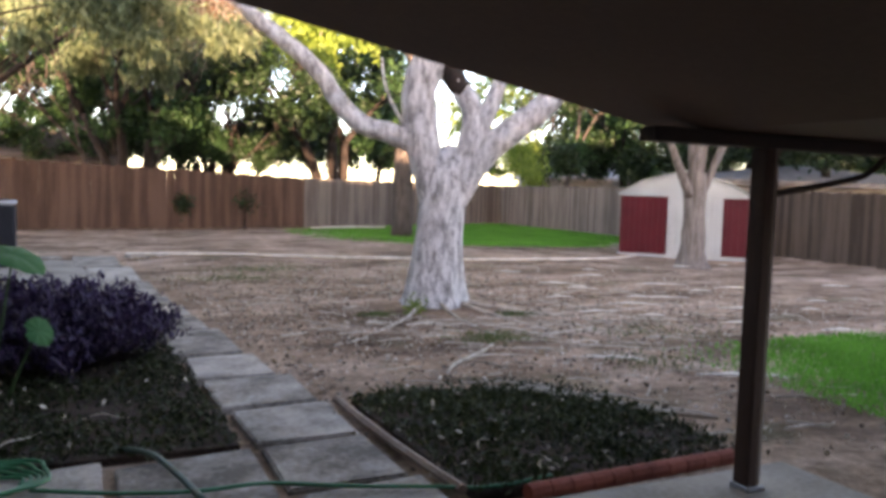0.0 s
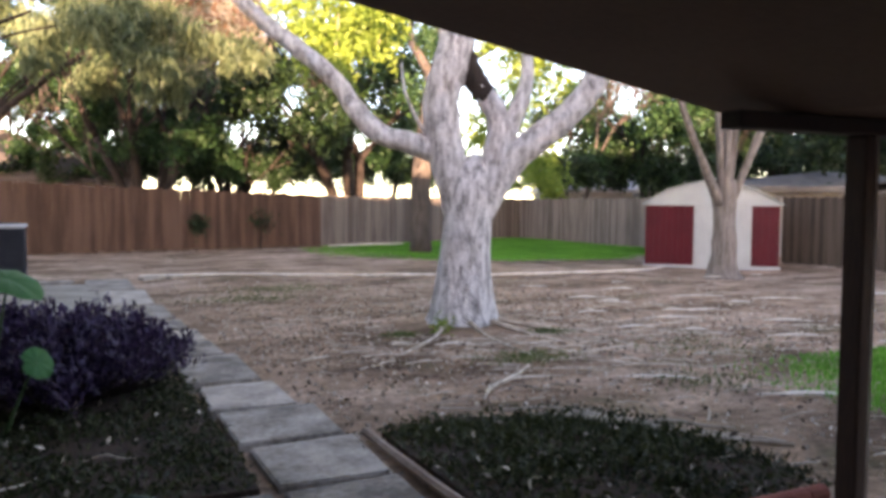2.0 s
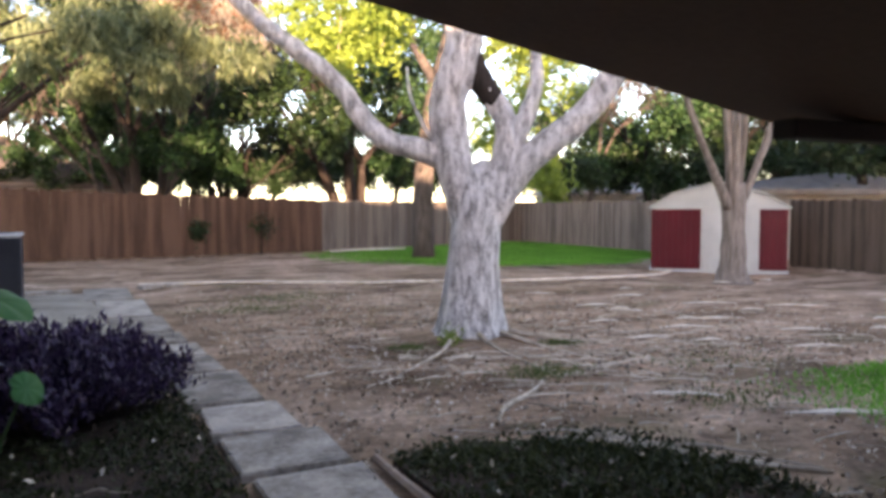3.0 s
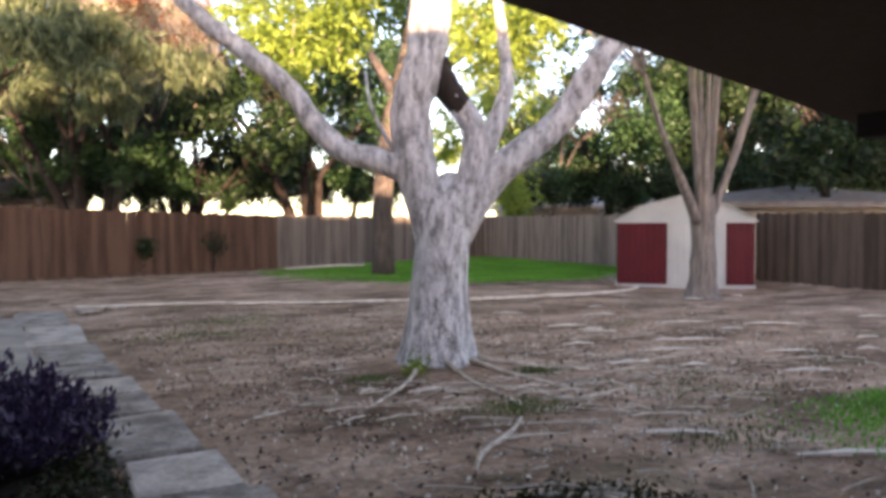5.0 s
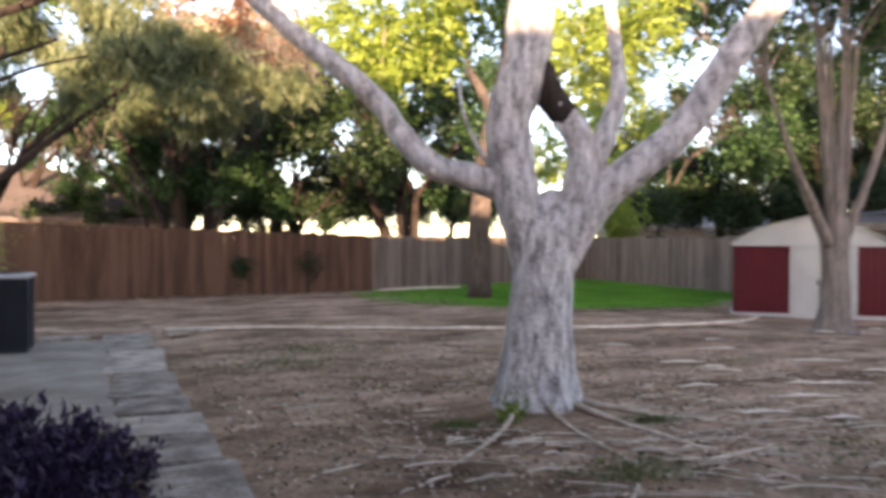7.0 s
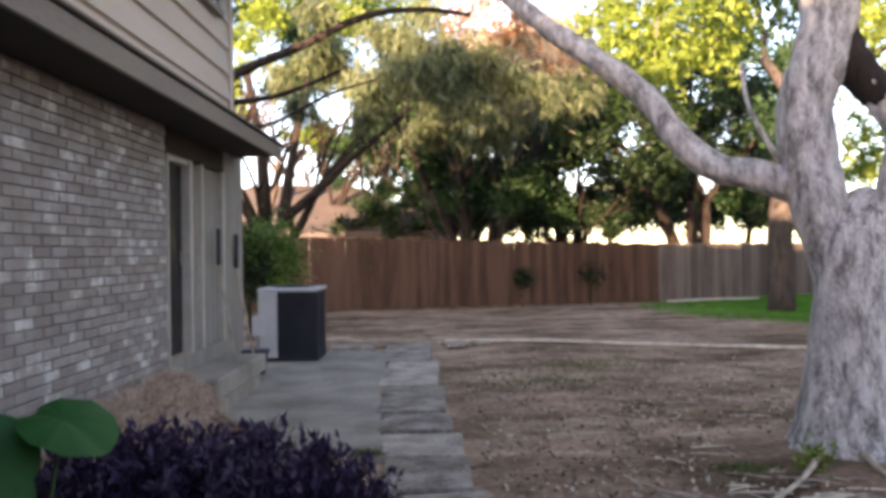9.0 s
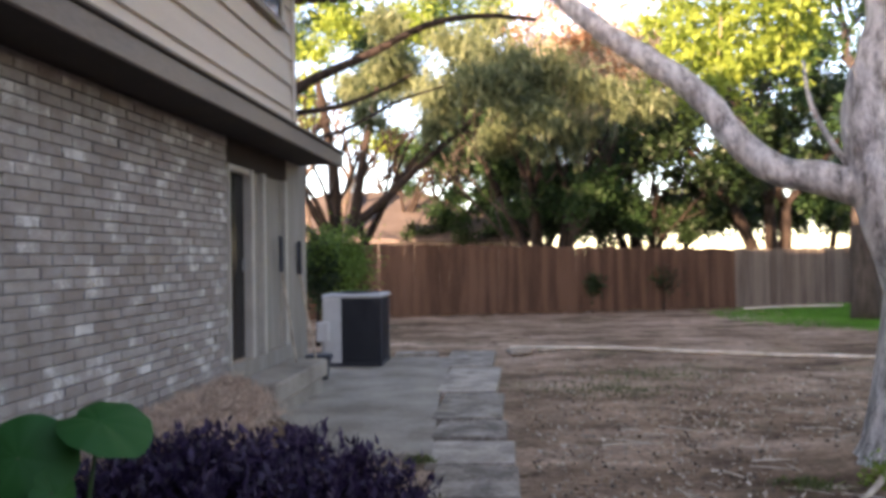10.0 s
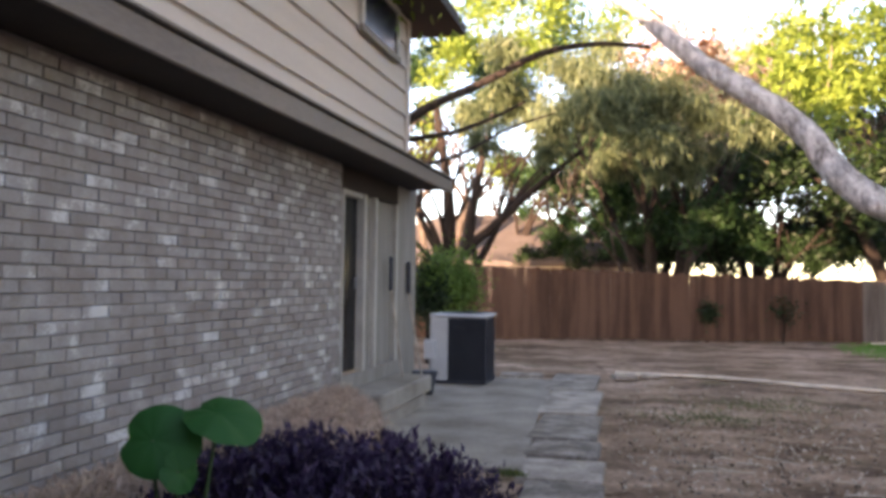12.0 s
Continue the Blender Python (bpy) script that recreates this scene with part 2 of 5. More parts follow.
# ---- mesh helpers ----
def obj(name, verts, faces, material, parent=None, label="", smooth=False, category="", kind="", group=""):
    me = bpy.data.meshes.new(name)
    me.from_pydata([tuple(v) for v in verts], [], faces)
    me.materials.append(material)
    if smooth:
        me.polygons.foreach_set("use_smooth", [True] * len(me.polygons))
    me.update()
    ob = new(name, me)
    ob.parent = parent
    return tagged(ob, label, category, group, kind)


def part(name, bm, material, parent=None, label="", smooth=False):
    me = bpy.data.meshes.new(name)
    bm.to_mesh(me)
    bm.free()
    me.materials.append(material)
    if smooth:
        me.polygons.foreach_set("use_smooth", [True] * len(me.polygons))
    ob = new(name, me)
    ob.parent = parent
    return tagged(ob, label)


def thing(name, label, category, at=(0, 0, 0), rz=0.0, kind="", group=""):
    e = new(name)
    e.empty_display_size = 0.2
    e.matrix_basis = pose(*at, 0, 0, rz)
    return tagged(e, label, category, group, kind)


def box_bm(lo, hi, bevel=0.0, bm=None, m=None):
    bm = bm or bmesh.new()
    lo, hi = Vector(lo), Vector(hi)
    r = bmesh.ops.create_cube(bm, size=1, matrix=Matrix.Translation((lo + hi) / 2) @ Matrix.Diagonal((*(hi - lo), 1)))
    if m is not None:
        bmesh.ops.transform(bm, matrix=m, verts=r["verts"])
    if bevel:
        bmesh.ops.bevel(bm, geom=list({e for v in r["verts"] for e in v.link_edges}), offset=bevel, segments=1, affect="EDGES")
    return bm


def box(name, lo, hi, material, parent=None, label="", bevel=0.0, **kw):
    ob = part(name, box_bm(lo, hi, bevel), material, parent, label)
    return tagged(ob, "", kw.get("category", ""), kw.get("group", ""), kw.get("kind", ""))


def tube(points, radii, sides=8, bm=None, rough=0.0, seed=0, close=True, steps=4):
    """A tapered limb through the points, smoothed, with an uneven skin."""
    bm = bm or bmesh.new()
    P = [Vector(p) for p in points]
    pts, rad = [], []
    for i in range(len(P) - 1):
        a, b, c, d = P[max(i - 1, 0)], P[i], P[i + 1], P[min(i + 2, len(P) - 1)]
        for s in range(steps):
            t = s / steps
            pts.append(0.5 * ((2 * b) + (c - a) * t + (2 * a - 5 * b + 4 * c - d) * t * t + (3 * b - a - 3 * c + d) * t ** 3))
            rad.append(radii[i] * (1 - t) + radii[i + 1] * t)
    pts.append(P[-1]), rad.append(radii[-1])
    rings, up = [], Vector((0.3, 0.2, 1)).normalized()
    side = None
    for i, (p, r) in enumerate(zip(pts, rad)):
        d = (pts[min(i + 1, len(pts) - 1)] - pts[max(i - 1, 0)]).normalized()
        if side is None:
            side = d.cross(Vector((0.9, 0.1, 0.3))).normalized()
        side = (side - d * side.dot(d)).normalized()
        other = d.cross(side)
        ring = []
        for k in range(sides):
            a = 2 * math.pi * k / sides
            w = side * math.cos(a) + other * math.sin(a)
            q = p + w * r
            if rough:
                q += w * r * rough * noise.noise(q * (0.9 / max(r, 0.05)) + Vector((seed, 0, 0)))
            ring.append(bm.verts.new(q))
        rings.append(ring)
    for a, b in zip(rings, rings[1:]):
        for k in range(sides):
            bm.faces.new((a[k], a[(k + 1) % sides], b[(k + 1) % sides], b[k]))
    if close:
        bm.faces.new(rings[0][::-1])
        bm.faces.new(rings[-1])
    return bm


def quads(name, centres, length, width, material, parent=None, up=None, kind="", label="", category="", droop=0.0, seed=0, group=""):
    """Many small pointed leaves, each of two bent halves, as one mesh."""
    rs = np.random.RandomState(seed + 7)
    n = len(centres)
    C = np.asarray(centres, dtype=float)
    d = rs.normal(size=(n, 3)) if up is None else rs.normal(size=(n, 3)) * (1 - up) + np.array((0, 0, 1)) * up * 1.8
    d[:, 2] -= droop
    d /= np.linalg.norm(d, axis=1)[:, None]
    s = np.cross(d, rs.normal(size=(n, 3)))
    s /= np.linalg.norm(s, axis=1)[:, None]
    L = (length * rs.uniform(0.6, 1.3, n))[:, None]
    W = (width * rs.uniform(0.6, 1.3, n))[:, None]
    nrm = np.cross(d, s)
    V = np.empty((n, 4, 3))
    V[:, 0], V[:, 2] = C, C + d * L
    V[:, 1] = C + d * L * 0.45 + s * W * 0.5 + nrm * W * 0.2
    V[:, 3] = C + d * L * 0.45 - s * W * 0.5 + nrm * W * 0.2
    me = bpy.data.meshes.new(name)
    me.vertices.add(4 * n)
    me.vertices.foreach_set("co", V.ravel())
    me.loops.add(4 * n)
    me.loops.foreach_set("vertex_index", np.arange(4 * n))
    me.polygons.add(n)
    me.polygons.foreach_set("loop_start", np.arange(n) * 4)
    me.polygons.foreach_set("loop_total", np.full(n, 4))
    me.update(calc_edges=True)
    me.materials.append(material)
    ob = new(name, me)
    ob.parent = parent
    return tagged(ob, label, category, group, kind)


def clumps(balls, per, seed, shell=0.45, flat=1.0):
    """Leaf places in uneven clumps: balls are (x, y, z, radius)."""
    rs = np.random.RandomState(seed)
    out = []
    for x, y, z, r in balls:
        k = max(6, int(r * 5))
        sub = rs.normal(size=(k, 3))
        sub /= np.linalg.norm(sub, axis=1)[:, None]
        sub *= r * rs.uniform(0.35, 1.0, k)[:, None]
        n = int(per * r * r)
        pick = rs.randint(0, k, n)
        q = rs.normal(size=(n, 3)) * r * 0.26
        p = sub[pick] + q
        p[:, 2] *= flat
        out.append(p + (x, y, z))
    return np.concatenate(out)


def grow(bm, start, direction, length, radius, depth, rnd, ends, spread=0.6, lift=0.15):
    """Splits a limb into ever thinner ones and keeps their ends for the leaves."""
    d = Vector(direction).normalized()
    p = Vector(start)
    pts = [p.copy()]
    for _ in range(3):
        d = (d + Vector((rnd.gauss(0, 0.13), rnd.gauss(0, 0.13), rnd.gauss(0, 0.10) + lift * 0.3))).normalized()
        p = p + d * length / 3
        pts.append(p.copy())
    tube(pts, [radius, radius * 0.88, radius * 0.75, radius * 0.62], 6 if radius < 0.12 else 9, bm, 0.15, rnd.random() * 9, steps=2)
    ends.append((p.copy(), length))
    if depth == 0:
        return
    for _ in range(rnd.choice((2, 3)) if depth > 1 else 3):
        w = Vector((rnd.gauss(0, spread), rnd.gauss(0, spread), rnd.gauss(0.1, spread * 0.6)))
        grow(bm, p, d + w, length * rnd.uniform(0.62, 0.85), radius * 0.6, depth - 1, rnd, ends, spread, lift)


# ---- ground ----
def build_ground():
    n = 170
    xs = np.concatenate([np.linspace(-600, -14, 14), np.linspace(-12, 30, n), np.linspace(32, 900, 14)])
    ys = np.concatenate([np.linspace(-600, -8, 14), np.linspace(-6, 42, n), np.linspace(44, 1200, 14)])
    verts = []
    for y in ys:
        for x in xs:
            near = max(0.0, 1 - max(0, abs(x - 8) - 12) / 20) * max(0.0, 1 - max(0, abs(y - 14) - 14) / 20)
            z = 0.035 * noise.noise(Vector((x * 0.5, y * 0.5, 3))) + 0.02 * noise.noise(Vector((x * 2.1, y * 2.1, 7)))
            z -= 0.035
            z += 0.10 * math.exp(-((x - 4.6) ** 2 + (y - 9.9) ** 2) / 1.1)
            if x < -0.5 and 4.5 < y < 14.4:
                s = min(1.0, (-0.5 - x) / 0.9)
                z += 0.5 * s * s * (3 - 2 * s) * min(1, (y - 4.5) / 1.0) * max(0, min(1, (11.45 - y) / 0.35))
            z -= 0.22 * math.exp(-((x - 16.2) ** 2 + (y - 17.2) ** 2) / 14)
            if x < 1.9 and y > 11.2 and y < 18.6 and x > -3:
                z -= 0.03
            verts.append((x, y, z * near))
    w = len(xs)
    faces = [(j * w + i, j * w + i + 1, (j + 1) * w + i + 1, (j + 1) * w + i) for j in range(len(ys) - 1) for i in range(w - 1)]
    return obj("ground", verts, faces, M["dirt"], None, "bare brown backyard dirt with leaf litter and thin patches", True, "ground", "structure")


ground = build_ground()


def inside(poly, x, y):
    c = False
    for (x1, y1), (x2, y2) in zip(poly, poly[1:] + poly[:1]):
        if (y1 > y) != (y2 > y) and x < (x2 - x1) * (y - y1) / (y2 - y1) + x1:
            c = not c
    return c


def scatter(poly, n, seed, soft=0.0, z=0.0):
    rnd = random.Random(seed)
    x0, x1 = min(p[0] for p in poly), max(p[0] for p in poly)
    y0, y1 = min(p[1] for p in poly), max(p[1] for p in poly)
    out = []
    while len(out) < n:
        x, y = rnd.uniform(x0, x1), rnd.uniform(y0, y1)
        if inside(poly, x + rnd.gauss(0, soft), y + rnd.gauss(0, soft)):
            out.append((x, y, z))
    return out


# ---- house ----
WX = -1.5
house = thing("house", "two-storey house with pale grey brick below and beige lap siding above", "house", kind="structure")
box("wall_backing", (-1.75, -7, -0.1), (WX - 0.012, 11.38, 3.25), M["mortar"], house)
box("wall_panel", (-1.75, 13.5, -0.1), (WX, 14.45, 3.2), M["panel"], house, "grey painted board wall")
box("wall_under_door", (-1.75, 11.38, -0.1), (WX, 13.5, 0.60), M["panel"], house)
# strip over the door in the soffit tone, eave shade put into its colour
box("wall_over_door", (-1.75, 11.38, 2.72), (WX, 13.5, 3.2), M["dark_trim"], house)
box("wall_end", (-9, 14.2, -0.1), (-1.76, 14.45, 3.3), M["siding"], house)
box("wall_behind", (-9, -7.2, -0.1), (-1.4, -7.0, 5.4), M["siding"], house)
box("room_floor", (-5, 9, 0.5), (-1.76, 14.1, 0.58), M["dark_trim"], house)
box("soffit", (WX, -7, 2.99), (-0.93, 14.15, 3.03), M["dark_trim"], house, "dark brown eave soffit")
box("fascia_board", (-0.93, -7, 2.96), (-0.89, 14.2, 3.13), M["fascia"], house, "weathered brown fascia board", 0.004)
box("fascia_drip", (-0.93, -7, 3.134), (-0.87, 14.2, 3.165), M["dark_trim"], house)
obj("eave_roof", [(-0.86, -7, 3.17), (-1.42, -7, 3.40), (-1.42, 14.2, 3.40), (-0.86, 14.2, 3.17), (-0.86, -7, 3.15), (-1.42, -7, 3.2), (-1.42, 14.2, 3.2), (-0.86, 14.2, 3.15)],
    [(0, 3, 2, 1), (4, 5, 6, 7), (0, 4, 7, 3), (3, 7, 6, 2), (1, 2, 6, 5), (0, 1, 5, 4)], M["fascia"], house)
box("upper_wall", (-1.75, -7, 3.2), (-1.43, 13.55, 5.45), M["siding"], house)
box("corner_board", (-1.46, 13.45, 3.35), (-1.38, 13.60, 5.45), M["siding"], house)
box("upper_end_wall", (-9, 13.3, 3.3), (-1.76, 13.55, 5.45), M["siding"], house)
obj("roof", [(-0.75, -7.6, 5.45), (-0.75, 14.35, 5.45), (-9.4, 14.35, 5.45), (-9.4, -7.6, 5.45), (-5.1, 9.5, 7.1), (-5.1, -3, 7.1),
             (-0.75, -7.6, 5.3), (-0.75, 14.35, 5.3), (-9.4, 14.35, 5.3), (-9.4, -7.6, 5.3)],
    [(0, 1, 4, 5), (1, 2, 4), (2, 3, 5, 4), (3, 0, 5), (0, 6, 7, 1), (1, 7, 8, 2), (2, 8, 9, 3), (3, 9, 6, 0), (9, 8, 7, 6)], M["dark_trim"], house, "dark eave and roof")
# unseen single-storey wing, added to close the patio at the back and block sun
box("wing_wall", (-9, -9.45, -0.1), (20, -9.2, 2.6), M["brick_rest"], house)
def gable(name, x0, x1, y0, ym, y1, z, zr):
    return obj(name, [(x0, y0, z), (x1, y0, z), (x1, ym, zr), (x0, ym, zr), (x1, y1, z), (x0, y1, z), (x1, y0, z - 0.15), (x0, y0, z - 0.15), (x1, y1, z - 0.15), (x0, y1, z - 0.15)],
               [(0, 1, 2, 3), (3, 2, 4, 5), (0, 7, 6, 1), (5, 4, 8, 9), (7, 9, 8, 6), (1, 6, 8, 4, 2), (0, 3, 5, 9, 7)], M["shingle"], house)


# added roofs and upper block, ridges sized to keep low sun off the yard
gable("wing_roof_low", 8.21, 24, -8.6, -13.5, -18.4, 2.75, 8.2)
gable("wing_roof", -5, 8.2, -8.6, -13.5, -18.4, 2.75, 6.1)
box("upper_block", (4.0, -16, 2.7), (7.5, -11, 8.0), M["siding"], house)
gable("block_roof", 3.6, 7.9, -10.5, -13.5, -16.5, 8.15, 9.3)
# lap siding boards
for i in range(7):
    z = 3.30 + i * 0.325
    obj("siding_board", [(-1.43, -7, z), (-1.385, -7, z), (-1.425, -7, z + 0.33), (-1.43, -7, z + 0.33),
                         (-1.43, 13.45, z), (-1.385, 13.45, z), (-1.425, 13.45, z + 0.33), (-1.43, 13.45, z + 0.33)],
        [(0, 4, 5, 1), (1, 5, 6, 2), (2, 6, 7, 3), (0, 1, 2, 3), (4, 7, 6, 5)], M["siding"], house)
# upper window
win = thing("window", "upstairs window with pale trim", "window", (0, 0, 0), kind="structure")
box("window_frame", (-1.40, 11.5, 4.55), (-1.33, 13.0, 4.63), M["fascia"], win, "", 0.004)
box("window_frame", (-1.40, 11.5, 4.63), (-1.345, 11.6, 5.28), M["trim"], win, "", 0.004)
box("window_frame", (-1.40, 12.9, 4.63), (-1.345, 13.0, 5.28), M["trim"], win, "", 0.004)
box("window_frame", (-1.40, 11.6, 5.2), (-1.345, 12.9, 5.28), M["trim"], win, "", 0.004)
box("pane", (-1.40, 11.6, 4.63), (-1.372, 12.9, 5.2), M["glass"], win)
# patio door with sidelight panels
door = thing("door_1", "tall dark glass back door in a pale frame", "door", (0, 0, 0), kind="structure")
box("door_frame", (-1.62, 11.385, 0.60), (-1.49, 11.43, 2.72), M["trim"], door, "", 0.004)
box("door_frame", (-1.62, 12.05, 0.60), (-1.47, 12.14, 2.72), M["trim"], door, "", 0.004)
box("door_frame", (-1.62, 11.43, 2.66), (-1.49, 12.05, 2.72), M["trim"], door, "", 0.004)
box("door_panel", (-1.60, 11.43, 0.62), (-1.57, 12.05, 2.66), M["glass"], door, "dark glass door leaf")
box("door_handle", (-1.57, 11.98, 1.58), (-1.53, 12.0, 1.72), M["metal"], door, "", 0.004)
box("side_panel", (-1.62, 12.14, 0.60), (-1.55, 12.48, 2.72), M["panel"], door, "", 0.004)
box("door_frame", (-1.62, 12.48, 0.60), (-1.47, 12.56, 2.72), M["trim"], door, "", 0.004)
box("side_panel", (-1.62, 12.56, 0.60), (-1.55, 13.38, 2.72), M["panel"], door, "", 0.004)
box("door_frame", (-1.62, 13.38, 0.60), (-1.48, 13.495, 2.72), M["trim"], door, "", 0.004)
step = thing("step", "low concrete stoop below the back door", "step", (0, 0, 0))
part("tread", box_bm((-1.49, 11.3, 0.2), (-0.98, 13.5, 0.42), 0.02), M["slab"], step)
part("base", box_bm((-1.49, 11.36, -0.05), (-1.04, 13.44, 0.199), 0.01), M["slab"], step)

# ---- patio roof ----
def roof_z(x):
    return 2.455 - 0.175 * min(x, 3.0)


cover = thing("patio_cover", "low sloping patio roof with a dark painted underside", "patio roof", kind="structure")
PY0, PY1 = -3.0, 3.46


def sheet(name, y1, lift, thick, material, x1, label=""):
    v = []
    for y in (PY0, y1):
        for x in (-1.49, 3.0, x1):
            v += [(x, y, roof_z(x) + lift), (x, y, roof_z(x) + lift + thick)]
    f = [(0, 2, 8, 6), (2, 4, 10, 8), (1, 7, 9, 3), (3, 9, 11, 5), (0, 1, 3, 2), (2, 3, 5, 4), (6, 8, 9, 7), (8, 10, 11, 9), (4, 5, 11, 10), (0, 6, 7, 1)]
    return obj(name, v, f, material, cover, label)


sheet("ceiling", PY1, 0.0, 0.02, M["soffit"], 5.6, "dark brown flat patio ceiling")
sheet("roof_deck", PY1 + 0.03, 0.03, 0.12, M["dark_trim"], 5.7)
box("beam", (2.60, 3.09, 1.855), (5.3, 3.21, 1.926), M["beam"], cover, "dark timber beam", 0.006)
box("beam", (5.16, -2.9, 1.74), (5.29, 3.08, 1.926), M["dark_trim"], cover, "dark timber beam", 0.006)
post = thing("porch_post", "weathered timber porch post standing on the patio edge", "post", (3.40, 3.15, 0))
# dark shaft and paler boards carry the post's shaded and lit sides
part("shaft", box_bm((-0.065, -0.055, 0.06), (0.004, 0.055, 1.855), 0.008), M["post_shaded"], post, "painted post shaft, darkened as the shaded side")
part("side_board", box_bm((0.006, -0.05, 0.06), (0.032, 0.05, 1.855), 0.004), M["post"], post, "weathered grey side board, paler as the lit side")
part("trim_board", box_bm((0.034, -0.03, 0.08), (0.048, 0.03, 1.84), 0.003), M["trim"], post, "pale trim board")
part("foot", box_bm((-0.07, -0.065, 0.03), (0.055, 0.065, 0.059), 0.004), M["metal"], post, "metal post foot")
bmx = tube([(3.46, 3.15, 1.62), (3.84, 3.15, 1.68), (4.15, 3.15, 1.74), (4.32, 3.15, 1.86)], [0.018] * 4, 6)
post_arm = part("arm", bmx, M["dark_trim"], None)
tagged(post_arm, "thin dark curved bracket reaching from the post to the beam", "bracket")
slab = box("porch_slab", (-1.48, -4.2, -0.12), (3.95, 3.42, 0.03), M["slab"], None, "grey concrete patio slab under the roof", 0.01, category="patio", kind="structure")

# ---- fences ----
def fence(name, a, b, material, label, h=1.83, z0=0.0, seed=1, h_start=0.0):
    rnd = random.Random(seed)
    a, b = Vector((*a, 0)), Vector((*b, 0))
    L = (b - a).length
    ang = math.degrees(math.atan2(b.y - a.y, b.x - a.x))
    e = thing(name, label, "fence", (a.x, a.y, z0), ang, kind="structure")
    for z in (0.35, 1.0, 1.55):
        box("rail", (0, 0.025, z - 0.045), (L, 0.065, z + 0.045), material, e)
    meshes = []
    for k in range(5):
        bm = bmesh.new()
        w, hh = 0.1435 + rnd.uniform(-0.002, 0.001), h + rnd.uniform(-0.02, 0.02)
        prof = [(-w / 2, 0.02), (w / 2, 0.02), (w / 2, hh - 0.03), (w / 2 - 0.025, hh), (-w / 2 + 0.025, hh), (-w / 2, hh - 0.03)]
        f = [bm.verts.new((x, 0.0, z)) for x, z in prof]
        g = [bm.verts.new((x, 0.018, z)) for x, z in prof]
        bm.faces.new(f), bm.faces.new(g[::-1])
        for i in range(6):
            bm.faces.new((f[i], g[i], g[(i + 1) % 6], f[(i + 1) % 6]))
        bmesh.ops.recalc_face_normals(bm, faces=bm.faces)
        me = bpy.data.meshes.new("picket")
        bm.to_mesh(me), bm.free()
        me.materials.append(material)
        meshes.append(me)
    x = 0.08
    while x < L:
        o = new("picket", rnd.choice(meshes))
        o.parent = e
        o.matrix_basis = pose(x, rnd.uniform(-0.004, 0.004), rnd.uniform(-0.02, 0.02), 0, rnd.uniform(-0.15, 0.15), 0) @ Matrix.Diagonal((1, 1, 1 + max(0.0, h_start - h) / h * (1 - x / L), 1))
        x += 0.1445
    x = 0.1
    while x < L:
        box("post", (x - 0.045, 0.066, 0), (x + 0.045, 0.155, h - 0.08), material, e)
        x += 2.44
    return e


# ---- walkway ----
def paver(x0, x1, y0, y1, parent, seed, z=0.018, skew=0.0):
    rnd = random.Random(seed)
    bm = bmesh.new()
    j = lambda: rnd.uniform(-0.018, 0.018)
    c = [(x0 + j(), y0 + j() - skew), (x1 + j(), y0 + j() + skew), (x1 + j(), y1 + j() + skew), (x0 + j(), y1 + j() - skew)]
    lo = [bm.verts.new((x, y, -0.06)) for x, y in c]
    tilt = [z + rnd.uniform(-0.010, 0.010) for _ in c]
    hi = [bm.verts.new((x, y, t)) for (x, y), t in zip(c, tilt)]
    bm.faces.new(lo[::-1])
    top = bm.faces.new(hi)
    for i in range(4):
        bm.faces.new((lo[i], lo[(i + 1) % 4], hi[(i + 1) % 4], hi[i]))
    bmesh.ops.bevel(bm, geom=list(top.edges) , offset=0.012, segments=2, affect="EDGES")
    return part("paver", bm, M["concrete"], parent)


walkway = thing("walkway", "path of square weathered concrete pavers with gaps between", "path", kind="structure")
ROWS = [(3.44, 3.98, 1.14, 1.84), (4.03, 4.77, 1.12, 1.78), (4.82, 5.64, 1.10, 1.79), (5.70, 6.54, 1.07, 1.77), (6.60, 7.46, 1.03, 1.68),
        (7.52, 8.80, 0.96, 1.58), (8.86, 9.76, 0.82, 1.50), (9.82, 10.68, 0.72, 1.45), (10.74, 11.58, 0.66, 1.38), (11.63, 13.3, 0.56, 1.32),
        (13.34, 15.6, 0.44, 1.20), (15.65, 17.85, 0.28, 1.06)]
for k, (y0, y1, x0, x1) in enumerate(ROWS):
    paver(x0, x1, y0 + 0.015, y1 - 0.015, walkway, k, skew=0.02)
for k, (x0, x1) in enumerate([(-1.25, -0.55), (-0.5, 0.24), (0.29, 1.06)]):
    paver(x0, x1, 3.9, 4.72, walkway, 40 + k, skew=0.05)
    paver(x0, x1, 3.46, 3.85, walkway, 50 + k, skew=0.02)
PADC = [(-1.9, 10.1), (0.74, 10.1), (0.50, 13.3), (0.36, 16.9), (-1.9, 16.9)]
pad = obj("side_patio", [(x, y, z) for z in (-0.08, 0.012) for x, y in PADC], [(9, 8, 7, 6, 5)[::-1], (0, 1, 2, 3, 4)[::-1]] + [(i, (i + 1) % 5, (i + 1) % 5 + 5, i + 5) for i in range(5)],
          M["slab"], None, "plain grey concrete side patio by the back door", False, "patio", "structure")
for k, (x, y, w, d, r) in enumerate(((-0.30, 17.3, 0.75, 0.40, 6), (1.48, 17.75, 0.42, 0.30, 20), (1.95, 17.95, 0.35, 0.12, 8))):
    o = part("paver", box_bm((-w / 2, -d / 2, -0.03), (w / 2, d / 2, 0.045), 0.01), M["concrete"], None)
    o.name = "loose_paver"
    o.matrix_basis = pose(x, y, 0, 0, 0, r)
    tagged(o, "loose pale concrete slab lying beside the path", "paver", "loose pavers")

